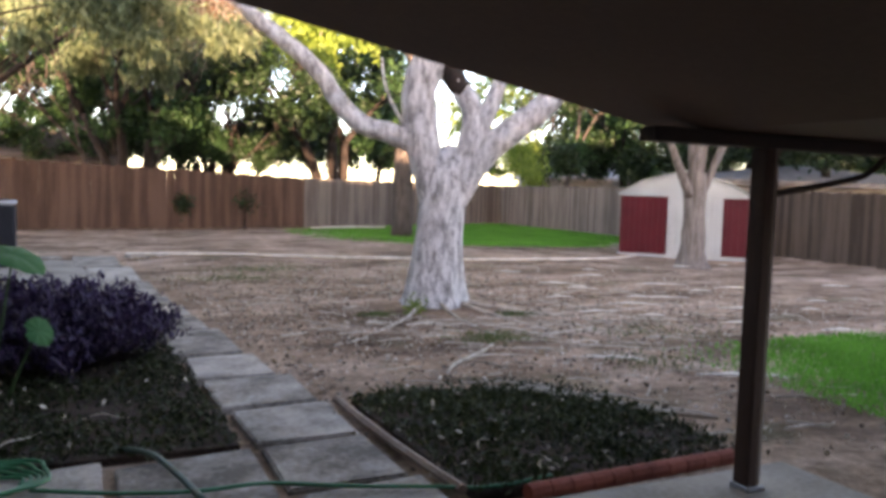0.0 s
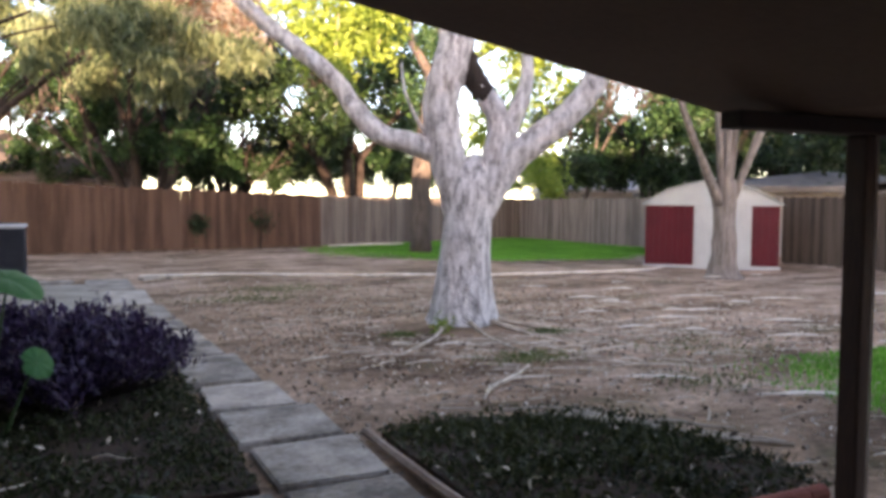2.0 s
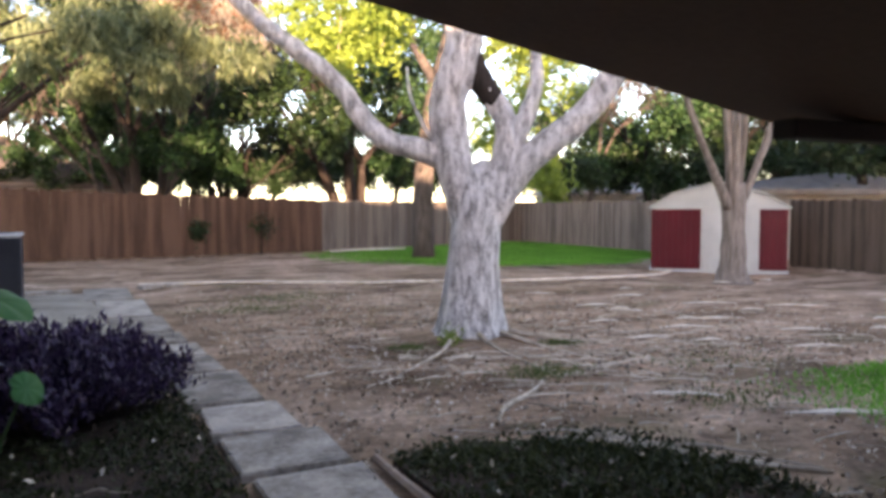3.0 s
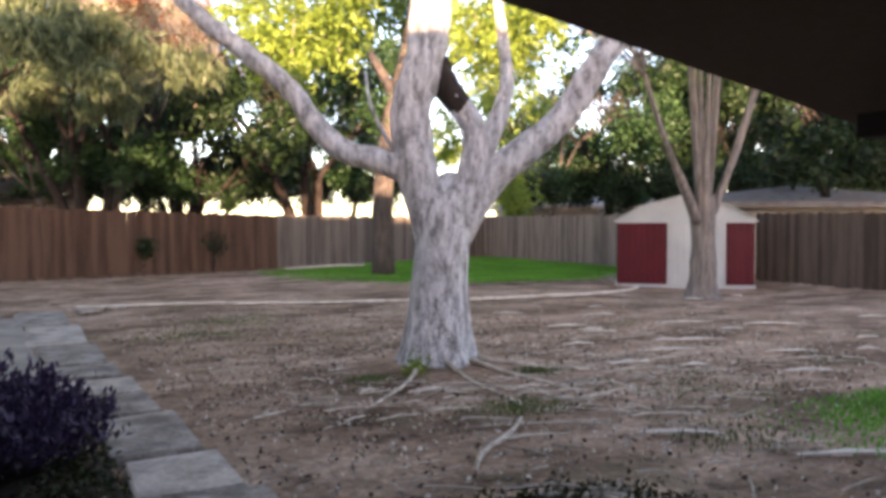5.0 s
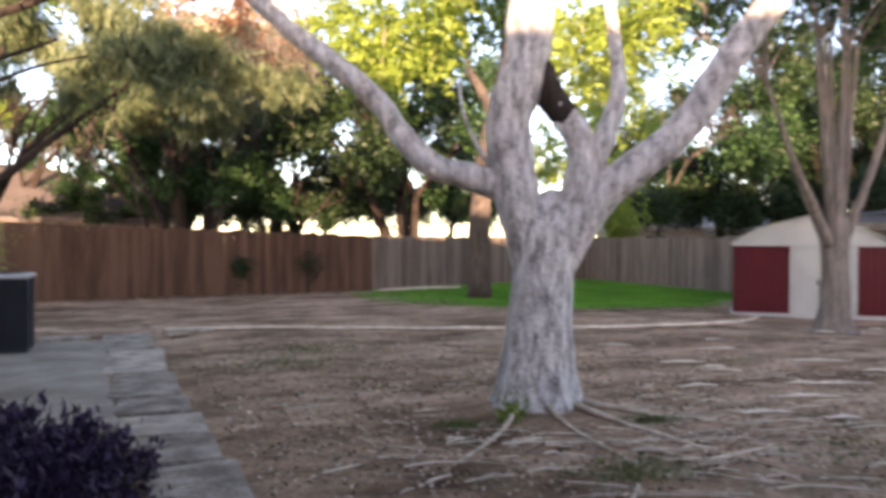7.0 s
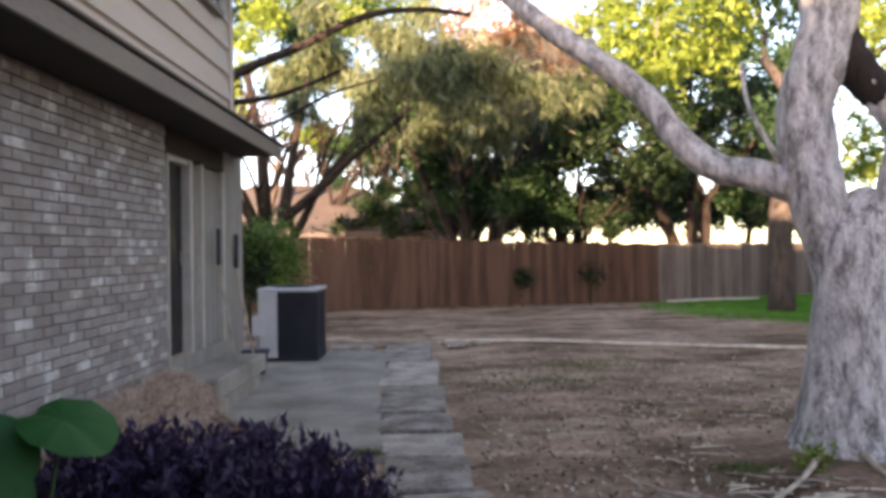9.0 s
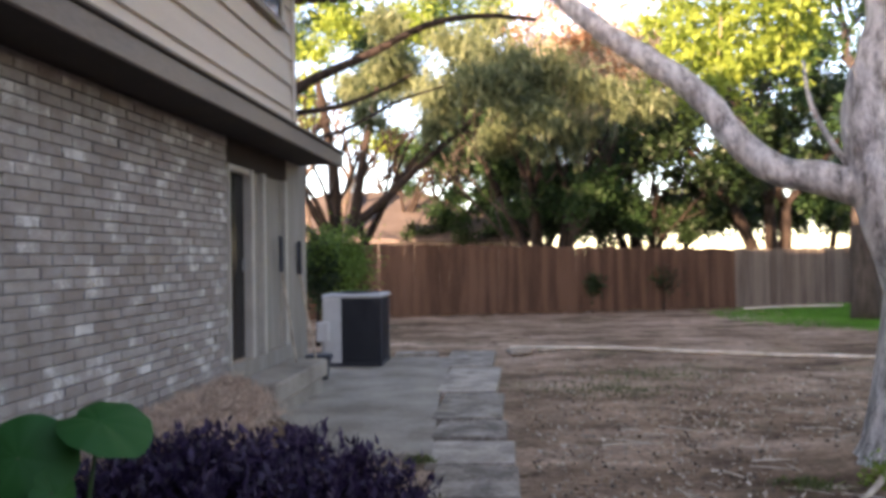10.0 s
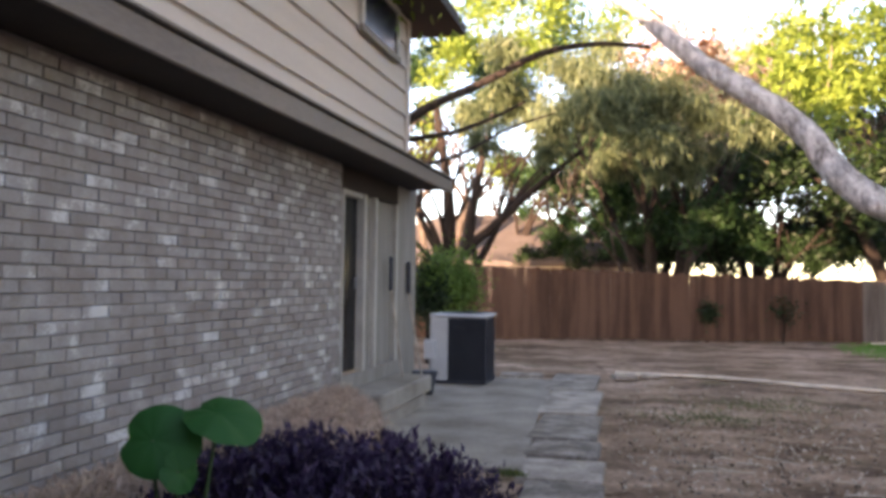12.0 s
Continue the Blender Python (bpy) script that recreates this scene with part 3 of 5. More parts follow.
# ---- ac unit ----
def ac_unit():
    e = thing("air_conditioner", "outdoor air conditioner with dark louvred sides and pale panel", "air conditioner", (-1.12, 16.15, 0.012))
    w, h = 0.46, 1.13
    part("base", box_bm((-w, -w, 0), (w, w, 0.06), 0.01), M["ac_dark"], e)
    part("core", box_bm((-w + 0.03, -w + 0.03, 0.06), (w - 0.03, w - 0.03, h - 0.06)), M["ac_dark"], e)
    bm = bmesh.new()
    for i in range(25):
        z = 0.09 + i * 0.038
        box_bm((-w + 0.30, -w - 0.004, z), (w - 0.02, -w + 0.026, z + 0.014), bm=bm)
        box_bm((w - 0.026, -w + 0.03, z), (w + 0.004, w - 0.03, z + 0.014), bm=bm)
    part("louvre", bm, M["ac_dark"], e, "dark louvred side panels")
    part("service_panel", box_bm((-w, -w - 0.01, 0.06), (-w + 0.29, -w + 0.028, h - 0.06), 0.008), M["ac_light"], e, "pale grey service panel")
    part("corner_post", box_bm((w - 0.025, -w - 0.006, 0.06), (w + 0.008, -w + 0.028, h - 0.06), 0.006), M["ac_dark"], e)
    part("side_panel", box_bm((-w - 0.004, -w + 0.03, 0.06), (-w + 0.028, w, h - 0.06), 0.006), M["ac_light"], e)
    part("top", box_bm((-w - 0.015, -w - 0.015, h - 0.06), (w + 0.015, w + 0.015, h), 0.02), M["ac_light"], e, "pale metal top rim")
    bm = bmesh.new()
    for r in (0.10, 0.17, 0.24, 0.31, 0.37):
        pts = [(r * math.cos(a), r * math.sin(a), h + 0.012 + 0.02 * (1 - r / 0.37)) for a in np.linspace(0, 2 * math.pi, 25)]
        tube(pts, [0.005] * 25, 4, bm, steps=1)
    part("fan_guard", bm, M["ac_dark"], e)
    return e


ac_unit()

# ---- shed ----
def shed():
    a, b = Vector((15.08, 19.5, 0)), Vector((17.85, 17.2, 0))
    L = (b - a).length
    ang = math.degrees(math.atan2(b.y - a.y, b.x - a.x))
    e = thing("shed", "small white metal garden shed with barn-red panels and curved roof", "shed", (a.x, a.y, -0.2), ang)
    D, H, G = 1.5, 1.82, 2.5
    part("floor_frame", box_bm((-0.05, -0.03, -0.05), (L + 0.05, D, 0.07), 0.01), M["white"], e, "pale base rail")
    prof = [(0, H), (L * 0.16, H + 0.36), (L * 0.5, G), (L * 0.84, H + 0.36), (L, H)]
    bm = bmesh.new()
    for y in (0.0, D):
        vs = [bm.verts.new((x, y, z)) for x, z in [(0, 0.07)] + prof + [(L, 0.07)]]
        bm.faces.new(vs if y else vs[::-1])
    bm.verts.ensure_lookup_table()
    bm.faces.new((bm.verts[0], bm.verts[1], bm.verts[8], bm.verts[7]))
    bm.faces.new((bm.verts[6], bm.verts[13], bm.verts[12], bm.verts[5]))
    bmesh.ops.recalc_face_normals(bm, faces=bm.faces)
    part("wall", bm, M["white"], e)
    bm = bmesh.new()
    ov = [(-0.1, H - 0.05)] + prof[1:4] + [(L + 0.1, H - 0.05)]
    rows = []
    for y in (-0.1, D + 0.1):
        rows.append(([bm.verts.new((x, y, z + 0.05)) for x, z in ov], [bm.verts.new((x, y, z + 0.01)) for x, z in ov]))
    (f1, f0), (b1, b0) = rows
    for i in range(4):
        bm.faces.new((f1[i], f1[i + 1], b1[i + 1], b1[i]))
        bm.faces.new((f0[i], b0[i], b0[i + 1], f0[i + 1]))
        bm.faces.new((f0[i], f0[i + 1], f1[i + 1], f1[i]))
        bm.faces.new((b0[i], b1[i], b1[i + 1], b0[i + 1]))
    bm.faces.new((f0[0], f1[0], b1[0], b0[0]))
    bm.faces.new((f0[4], b0[4], b1[4], f1[4]))
    part("roof", bm, M["shed_roof"], e, "dull pale metal roof")
    rw = L * 0.37
    for x0, x1, nm, mm in ((0.0, rw, "side_panel", "red"), (L * 0.80, L, "side_panel", "red"), (rw + 0.02, L * 0.565, "door", "white"), (L * 0.57, L * 0.795, "door", "white")):
        bm = bmesh.new()
        n = max(2, int((x1 - x0) / 0.16))
        xs = [x0] + [x0 + (i + 0.5) * (x1 - x0) / n + o for i in range(n) for o in (-0.02, -0.012, 0.012, 0.02)] + [x1]
        ys = [-0.03] + [q for _ in range(n) for q in (-0.03, -0.045, -0.045, -0.03)] + [-0.03]
        front = [(bm.verts.new((x, y, 0.08)), bm.verts.new((x, y, H - 0.06))) for x, y in zip(xs, ys)]
        back = [(bm.verts.new((x, -0.002, 0.08)), bm.verts.new((x, -0.002, H - 0.06))) for x in xs]
        for i in range(len(xs) - 1):
            bm.faces.new((front[i][0], front[i + 1][0], front[i + 1][1], front[i][1]))
            bm.faces.new((front[i][1], front[i + 1][1], back[i + 1][1], back[i][1]))
        bm.faces.new((front[0][0], front[0][1], back[0][1], back[0][0]))
        bm.faces.new((front[-1][1], front[-1][0], back[-1][0], back[-1][1]))
        part(nm, bm, M[mm], e, "barn-red ribbed metal panel" if mm == "red" else "white sliding metal door")
    part("rail", box_bm((-0.02, -0.06, H - 0.058), (L + 0.02, -0.002, H + 0.0), 0.004), M["white"], e)
    part("handle", box_bm((L * 0.545, -0.075, 0.80), (L * 0.56, -0.04, 0.95), 0.004), M["ac_dark"], e, "dark handle")
    return e


shed()

# ---- trees ----
def fronds(balls, material, parent):
    """Feathered leaves: leaflets in two rows along many arching stalks."""
    rs = np.random.RandomState(55)
    pts = []
    for x, y, z, r in balls:
        for _ in range(int(420 * r * r)):
            c = rs.normal(size=3) * (r * 0.7, r * 0.6, r * 0.75) + (x, y, z)
            a = rs.uniform(0, 2 * math.pi)
            for t in np.linspace(0, 1, 9):
                q = c + np.array((math.cos(a) * 0.45 * t, math.sin(a) * 0.45 * t, -0.25 * t * t))
                pts += [q, q]
    quads("foliage", np.array(pts), 0.13, 0.05, material, parent, seed=5, droop=0.5, label="bright yellow-green feathered leaves")


def big_tree():
    e = thing("tree", "large pale-barked shade tree with spreading limbs above bare roots", "tree", (0, 0, 0))
    bm = bmesh.new()
    S = 48
    # trunk with flared foot and low roots
    prof = [(-0.12, 0.60), (0.0, 0.50), (0.10, 0.44), (0.2, 0.41), (0.32, 0.385), (0.46, 0.365), (0.6, 0.35), (0.78, 0.335), (0.95, 0.325), (1.15, 0.315), (1.35, 0.305), (1.52, 0.30), (1.65, 0.295), (1.78, 0.285), (1.9, 0.25), (2.02, 0.20), (2.12, 0.13), (2.18, 0.04)]
    cx = [4.60, 4.60, 4.60, 4.61, 4.61, 4.62, 4.63, 4.64, 4.65, 4.665, 4.68, 4.69, 4.71, 4.73, 4.75, 4.76, 4.77, 4.77]
    rings = []
    for (z, r), x in zip(prof, cx):
        ring = []
        for k in range(S):
            a = 2 * math.pi * k / S
            rr = r * (1 + (0.16 * max(0, 0.5 - z) * math.sin(5 * a + 1)) + 0.07 * noise.noise(Vector((math.cos(a) * 2, math.sin(a) * 2, z * 1.5)))
                      + (0.035 + 0.05 * max(0, 0.7 - z)) * noise.noise(Vector((math.cos(a) * 7, math.sin(a) * 7, z * 1.2 + 5))))
            wide = 1.0 + 0.22 * max(0, min(1, (z - 1.5) / 0.5))
            ux, uy = math.cos(a) * rr * wide, math.sin(a) * rr
            c, s = math.cos(radians(-25)), math.sin(radians(-25))
            ring.append(bm.verts.new((x + ux * c - uy * s, 9.85 + ux * s + uy * c, z)))
        rings.append(ring)
    for a, b in zip(rings, rings[1:]):
        for k in range(S):
            bm.faces.new((a[k], a[(k + 1) % S], b[(k + 1) % S], b[k]))
    bm.faces.new(rings[-1])
    trunk = part("trunk", bm, M["bark"], e, "pale flaking bark trunk", True)
    limbs = [
        # long limb sweeping left
        ([(4.72, 9.9, 1.75), (4.45, 10.0, 2.12), (4.1, 10.2, 2.30), (3.72, 10.4, 2.42), (3.42, 10.55, 2.72), (3.2, 10.7, 3.1), (2.80, 10.9, 3.48), (2.45, 11.1, 3.78), (2.05, 11.35, 4.2), (1.5, 11.7, 4.8), (0.7, 12.2, 5.3)],
         [0.17, 0.17, 0.145, 0.13, 0.125, 0.118, 0.11, 0.10, 0.09, 0.07, 0.045]),
        # main stem
        ([(4.64, 9.90, 1.25), (4.44, 10.0, 2.2), (4.38, 10.05, 2.85), (4.50, 10.0, 3.3), (4.56, 9.98, 3.75), (4.62, 10.0, 4.6), (4.5, 10.2, 6.0), (4.8, 10.5, 7.6)],
         [0.22, 0.235, 0.22, 0.235, 0.24, 0.22, 0.18, 0.11]),
        # right-hand fork that leans back to the main stem
        ([(4.78, 9.80, 1.3), (5.04, 9.72, 2.30), (5.02, 9.75, 2.68), (4.86, 9.86, 3.0), (4.74, 9.95, 3.25)],
         [0.17, 0.18, 0.145, 0.13, 0.12]),
        # short stub
        ([(5.08, 9.7, 2.35), (5.22, 9.65, 2.65), (5.32, 9.62, 2.92), (5.38, 9.6, 3.3), (5.3, 9.7, 4.2)], [0.14, 0.12, 0.10, 0.08, 0.05]),
        # limb to the right
        ([(4.76, 9.80, 1.3), (5.16, 9.64, 2.06), (5.48, 9.48, 2.38), (5.76, 9.34, 2.62), (6.02, 9.2, 2.95), (6.3, 9.08, 3.45), (6.6, 8.93, 3.9), (7.1, 8.7, 4.6), (7.8, 8.3, 5.3), (8.5, 8.0, 6.2)],
         [0.16, 0.19, 0.175, 0.165, 0.16, 0.155, 0.15, 0.13, 0.10, 0.06]),
        # thin shoot in the left crook
        ([(4.28, 10.08, 2.30), (4.1, 10.15, 2.6), (3.95, 10.2, 2.95), (3.9, 10.2, 3.3)], [0.03, 0.025, 0.02, 0.012]),
        ([(4.7, 10.1, 4.2), (5.0, 10.9, 5.2), (5.6, 12.0, 6.4), (6.3, 13.2, 7.6)], [0.15, 0.12, 0.09, 0.05]),
        ([(4.6, 10.1, 4.6), (4.0, 10.9, 5.6), (3.2, 12.2, 6.6), (2.6, 13.4, 7.4)], [0.13, 0.11, 0.08, 0.04]),
    ]
    ends, rnd = [], random.Random(5)
    for k, (p, r) in enumerate(limbs):
        bm = tube(p, r, 12, None, 0.16, k, steps=4)
        if k in (0, 1, 4, 6, 7):
            q = Vector(p[-1])
            d = (Vector(p[-1]) - Vector(p[-2])).normalized()
            for _ in range(3):
                grow(bm, q, d + Vector((rnd.gauss(0, 0.5), rnd.gauss(0, 0.5), rnd.gauss(0.2, 0.3))), 1.5, r[-1] * 0.75, 2, rnd, ends, 0.6, 0.1)
        part("limb", bm, M["bark"], e, "", True)
    part("scar", tube([(4.98, 9.78, 2.78), (4.86, 9.86, 3.0), (4.74, 9.95, 3.22), (4.66, 9.98, 3.5)], [0.10, 0.150, 0.165, 0.12], 12, None, 0.2, 9), M["bark_dark"], e, "dark old bark scar", True)
    roots = [([(4.3, 9.6, 0.10), (3.9, 9.05, 0.03), (3.5, 8.6, 0.005), (2.95, 8.05, 0.0)], [0.035, 0.02, 0.016, 0.008]),
             ([(4.5, 9.4, 0.1), (4.45, 8.85, 0.02), (4.4, 8.1, 0.0), (4.35, 7.45, 0.0)], [0.035, 0.02, 0.016, 0.008]),
             ([(4.8, 9.4, 0.10), (5.0, 8.8, 0.02), (5.15, 8.2, 0.0), (5.1, 7.8, 0.0)], [0.035, 0.022, 0.016, 0.008]),
             ([(5.0, 9.6, 0.08), (5.5, 9.1, 0.01), (6.0, 8.7, -0.01)], [0.04, 0.025, 0.01]),
             ([(4.1, 7.3, 0.0), (3.75, 6.9, 0.01), (3.3, 6.55, 0.0), (3.05, 6.2, 0.0)], [0.012, 0.022, 0.022, 0.012])]
    for k, (p, r) in enumerate(roots):
        part("root", tube(p, r, 7, None, 0.2, k, steps=3), M["straw"], e, "", True)
    # leaves in the crown
    pts = []
    rs = np.random.RandomState(3)
    for q, L in ends:
        if q.z > 4.3:
            n = 150
            pts.append(rs.normal(size=(n, 3)) * (0.55, 0.55, 0.5) + np.array(q))
    quads("crown", np.concatenate(pts), 0.20, 0.07, M["leaf_yellow"], e, seed=1, droop=0.8, label="sparse yellow-green leaves")
    # leafy shoots hanging from the left limb
    hang = [(3.9, 12.9, 4.3, 0.5), (4.1, 14.3, 4.3, 0.3), (5.2, 15.1, 5.2, 0.5), (4.7, 13.2, 4.2, 0.2), (3.9, 15.1, 5.2, 0.4), (4.8, 12.5, 5.0, 0.5), (6.8, 12.8, 4.6, 0.3), (8.1, 13.6, 4.6, 0.3), (6.7, 12.1, 3.4, 0.2), (8.0, 12.9, 5.0, 0.4), (9.8, 19.5, 3.7, 0.55), (10.8, 18.6, 5.3, 0.7), (10.7, 18.5, 6.3, 0.6), (11.2, 18.9, 2.5, 0.35), (9.6, 18.8, 6.4, 0.5)]
    for k, (x, y, z, r) in enumerate(hang):
        part("shoot", tube([(x + 0.1, y + 0.2, z + r), (x, y, z + 0.2 * r), (x - 0.05, y, z - 0.8 * r)], [0.022, 0.015, 0.006], 5), M["bark_grey"], e)
    fronds(hang, M["leaf_yellow"], e)
    return e


def background_tree(x, y, trunks, balls, leaf, bark, label, per=800, narrow=0.5, limbs=(), size=0.26, seed=1, flat=0.85, droop=0.0, r0=0.18, lean=0.3, fork=0.3, top=3.4):
    e = thing("tree", label, "tree", (x, y, 0), group="trees behind the fence")
    rnd = random.Random(seed)
    bm, ends = bmesh.new(), []
    for k in range(trunks):
        a = 2 * math.pi * k / trunks + rnd.random()
        d = Vector((math.cos(a) * lean, math.sin(a) * lean, 1))
        s = Vector((math.cos(a) * 0.12, math.sin(a) * 0.12, -0.1)) * (trunks > 1)
        mid = s + d * top * 0.5
        tip = s + d * top + Vector((rnd.gauss(0, 0.15), rnd.gauss(0, 0.15), 0))
        tube([s, mid, tip], [r0 * 1.2, r0, r0 * 0.8], 10, bm, 0.15, k)
        for _ in range(3):
            grow(bm, tip, d + Vector((rnd.gauss(0, 0.5), rnd.gauss(0, 0.5), 0.1)), 2.0, r0 * 0.6, 2, rnd, ends, 0.5, 0.2)
    part("trunk", bm, bark, e, "", True)
    for k, (p, r) in enumerate(limbs):
        part("limb", tube([(a - x, b - y, c) for a, b, c in p], np.linspace(r, r * 0.35, len(p)), 8, None, 0.15, k), bark, e, "", True)
    C = clumps([(bx - x, by - y, bz, br) for bx, by, bz, br in balls], per, seed, flat=flat)
    quads("crown", C, size, size * narrow, leaf, e, seed=seed, droop=droop)
    return e


big_tree()
background_tree(10.1, 31.9, 3, [(7.1, 30.1, 5.5, 1.5), (6.9, 33.8, 7.5, 1.5), (9.7, 35.9, 8.3, 1.7), (10.0, 30.3, 5.7, 1.4), (12.2, 32.7, 7.3, 1.4), (8.5, 29.4, 4.3, 1.1), (6.5, 33.9, 5.1, 1.3), (12.8, 34.1, 4.9, 1.2), (10.4, 30.2, 8.0, 1.4)],
                M['leaf_dark'], M['bark_dark'], 'dark green shade tree with twin dark stems behind the fence', seed=11, top=3.4, lean=0.25, r0=0.22)
background_tree(13.2, 36.0, 1, [(12.1, 32.5, 3.9, 1.0), (14.3, 35.5, 6.1, 1.5), (16.2, 38.6, 9.3, 1.9), (12.4, 34.4, 3.3, 0.7), (14.5, 37.3, 2.9, 0.6)],
                M['leaf_mid'], M['bark_dark'], 'slim green tree behind the fence', seed=12, top=3.0, r0=0.13)
background_tree(2.2, 35.0, 5, [(3.7, 30.8, 3.5, 1.1), (3.0, 34.7, 5.0, 1.1), (5.3, 36.9, 5.5, 1.1), (1.3, 33.9, 5.0, 1.2), (5.4, 35.0, 3.6, 0.9), (2.1, 31.7, 3.7, 0.8), (5.7, 33.1, 2.8, 0.5), (0.6, 39.4, 7.4, 1.4)],
                M['leaf_mid'], M['bark_mid'], 'many-stemmed green tree behind the fence', seed=13, top=2.6, lean=0.5, r0=0.11)
background_tree(-3.7, 27.2, 3, [(0.1, 23.6, 6.1, 1.1), (1.5, 26.3, 6.3, 1.0), (-1.8, 27.8, 7.5, 1.1), (1.1, 24.9, 7.3, 0.9), (-2.1, 26.5, 8.2, 0.9), (2.4, 24.1, 5.6, 0.7), (-0.7, 25.8, 5.5, 0.6), (-3.3, 27.4, 6.9, 0.7), (3.2, 25.5, 6.6, 0.7), (0.0, 27.0, 7.9, 1.0), (-2.1, 23.0, 5.4, 0.5), (2.0, 26.3, 7.1, 1.0), (3.7, 29.1, 8.4, 0.7), (4.2, 25.7, 6.1, 0.6), (2.8, 27.8, 5.2, 0.8)],
                M['leaf_olive'], M['bark_dark'], 'olive green tree with drooping fine foliage and crooked limbs', seed=14, size=0.42, droop=1.8, per=1100, narrow=0.16, top=2.2, lean=0.25, r0=0.17, limbs=[([(-3.42, 26.75, 2.39), (-3.21, 26.75, 3.67), (-2.97, 26.76, 5.04), (-2.61, 26.78, 6.75)], 0.2), ([(-3.37, 26.75, 2.65), (-2.46, 26.94, 3.43), (-1.47, 27.15, 4.38), (-0.48, 27.36, 5.25), (0.51, 27.57, 6.11)], 0.16), ([(-3.99, 27.13, 2.4), (-4.04, 27.03, 4.57), (-4.43, 26.83, 7.18)], 0.24), ([(-3.36, 18.95, 4.77), (-2.56, 19.12, 5.31), (-1.53, 19.36, 5.8), (-0.26, 19.64, 6.47), (0.89, 19.91, 6.68), (1.92, 20.17, 6.63)], 0.12), ([(-3.39, 19.46, 4.68), (-2.21, 19.74, 4.87), (-1.26, 19.96, 5.25), (-0.67, 20.09, 5.57)], 0.075), ([(-3.3, 20.2, 4.2), (-2.3, 20.6, 4.5), (-1.2, 21.2, 5.2), (-0.2, 21.6, 5.6)], 0.06)])
background_tree(-6.4, 35.7, 2, [(-4.4, 31.5, 10.7, 1.2), (-3.5, 35.1, 12.2, 1.4), (-1.8, 38.9, 13.5, 1.4), (-5.8, 33.0, 9.2, 1.0), (-7.0, 36.1, 7.4, 1.0), (-3.8, 31.9, 5.8, 0.7), (-2.6, 35.4, 11.1, 1.4), (-0.4, 39.3, 12.8, 1.5), (-5.4, 33.0, 10.1, 1.1), (-7.1, 35.9, 12.7, 1.4), (1.0, 32.8, 11.6, 1.2), (-1.3, 35.6, 13.6, 1.6), (-4.8, 38.1, 14.5, 1.5)],
                M['leaf_yellow'], M['bark_mid'], 'sunlit yellow-green tree beyond the house corner', seed=15, per=420, top=5, lean=0.2)
background_tree(2.8, 32.9, 1, [(3.4, 27.1, 8.2, 1.0), (2.5, 29.5, 9.7, 0.9), (4.9, 32.8, 8.7, 0.9), (1.7, 28.0, 8.6, 0.7), (5.7, 31.6, 9.7, 1.0), (4.6, 29, 7.6, 0.9), (3.6, 29, 8.6, 0.8), (5.6, 29, 8.4, 0.8)],
                M['leaf_rust'], M['bark_mid'], 'thin rusty-leaved tree standing near the fence', seed=16, per=200, top=4.5, r0=0.12)
background_tree(2.2, 44.0, 4, [(1.6, 37.9, 5.7, 1.7), (-0.2, 41.3, 7.0, 1.5), (3.9, 46.2, 5.5, 1.7), (5.5, 40.8, 6.0, 1.8), (0.5, 43.5, 4.4, 1.0), (4.0, 38.5, 3.6, 0.7)],
                M['leaf_mid'], M['bark_dark'], 'green tree in the neighbouring garden', seed=17, top=3)
background_tree(-2.4, 49.0, 3, [(-1.9, 42.5, 6.3, 1.7), (-4.1, 46.5, 7.7, 1.5), (-1.4, 51.6, 10.4, 2.0), (1.0, 45.4, 8.4, 1.5)],
                M['leaf_olive'], M['bark_dark'], 'pale green tree in the neighbouring garden', seed=18, top=4)
background_tree(25.3, 31.8, 2, [(23.3, 28.6, 5.2, 1.9), (24.0, 32.6, 4.3, 1.6), (30.2, 33.6, 4.5, 1.7), (24.3, 30.2, 3.1, 1.3), (29.1, 32.1, 7.2, 1.7), (20.4, 30.2, 3.3, 0.8), (26.6, 31.3, 8.0, 1.6)],
                M['leaf_mid'], M['bark_dark'], 'full green tree behind the shed', seed=19, top=3)
background_tree(24.4, 39.1, 2, [(22.7, 35.0, 3.5, 1.4), (24.4, 39.2, 6.2, 1.8), (28.6, 42.0, 7.0, 2.0), (25.8, 36.0, 7.7, 1.7), (25.0, 41.3, 3.5, 1.1)],
                M['leaf_dark'], M['bark_dark'], 'dark green tree behind the far fence', seed=20, top=3)
background_tree(19.8, 30.2, 1, [(16.4, 28.3, 6.1, 0.8), (19.1, 30.8, 8.0, 1.0), (19.3, 34.5, 9.2, 0.9), (18.9, 28.9, 6.1, 0.7), (19.7, 32.3, 5.3, 0.6), (15.3, 28.8, 4.8, 0.9), (16.4, 32.1, 4.6, 0.7)],
                M['leaf_yellow'], M['bark_mid'], 'yellow-leaved tree behind the big tree', seed=21, per=300, top=3.2, r0=0.1)
background_tree(22.8, 37.7, 1, [(20.3, 34.0, 2.8, 0.9), (20.9, 34.5, 3.6, 0.7), (19.4, 32.7, 2.9, 0.9), (21.9, 35.9, 2.4, 0.7), (23.0, 39.8, 3.8, 0.9), (21.2, 33.9, 2.0, 0.5)],
                M['leaf_yellow'], M['bark_mid'], 'low yellow bush tree by the far fence', seed=26, per=500, top=1.5, r0=0.08)
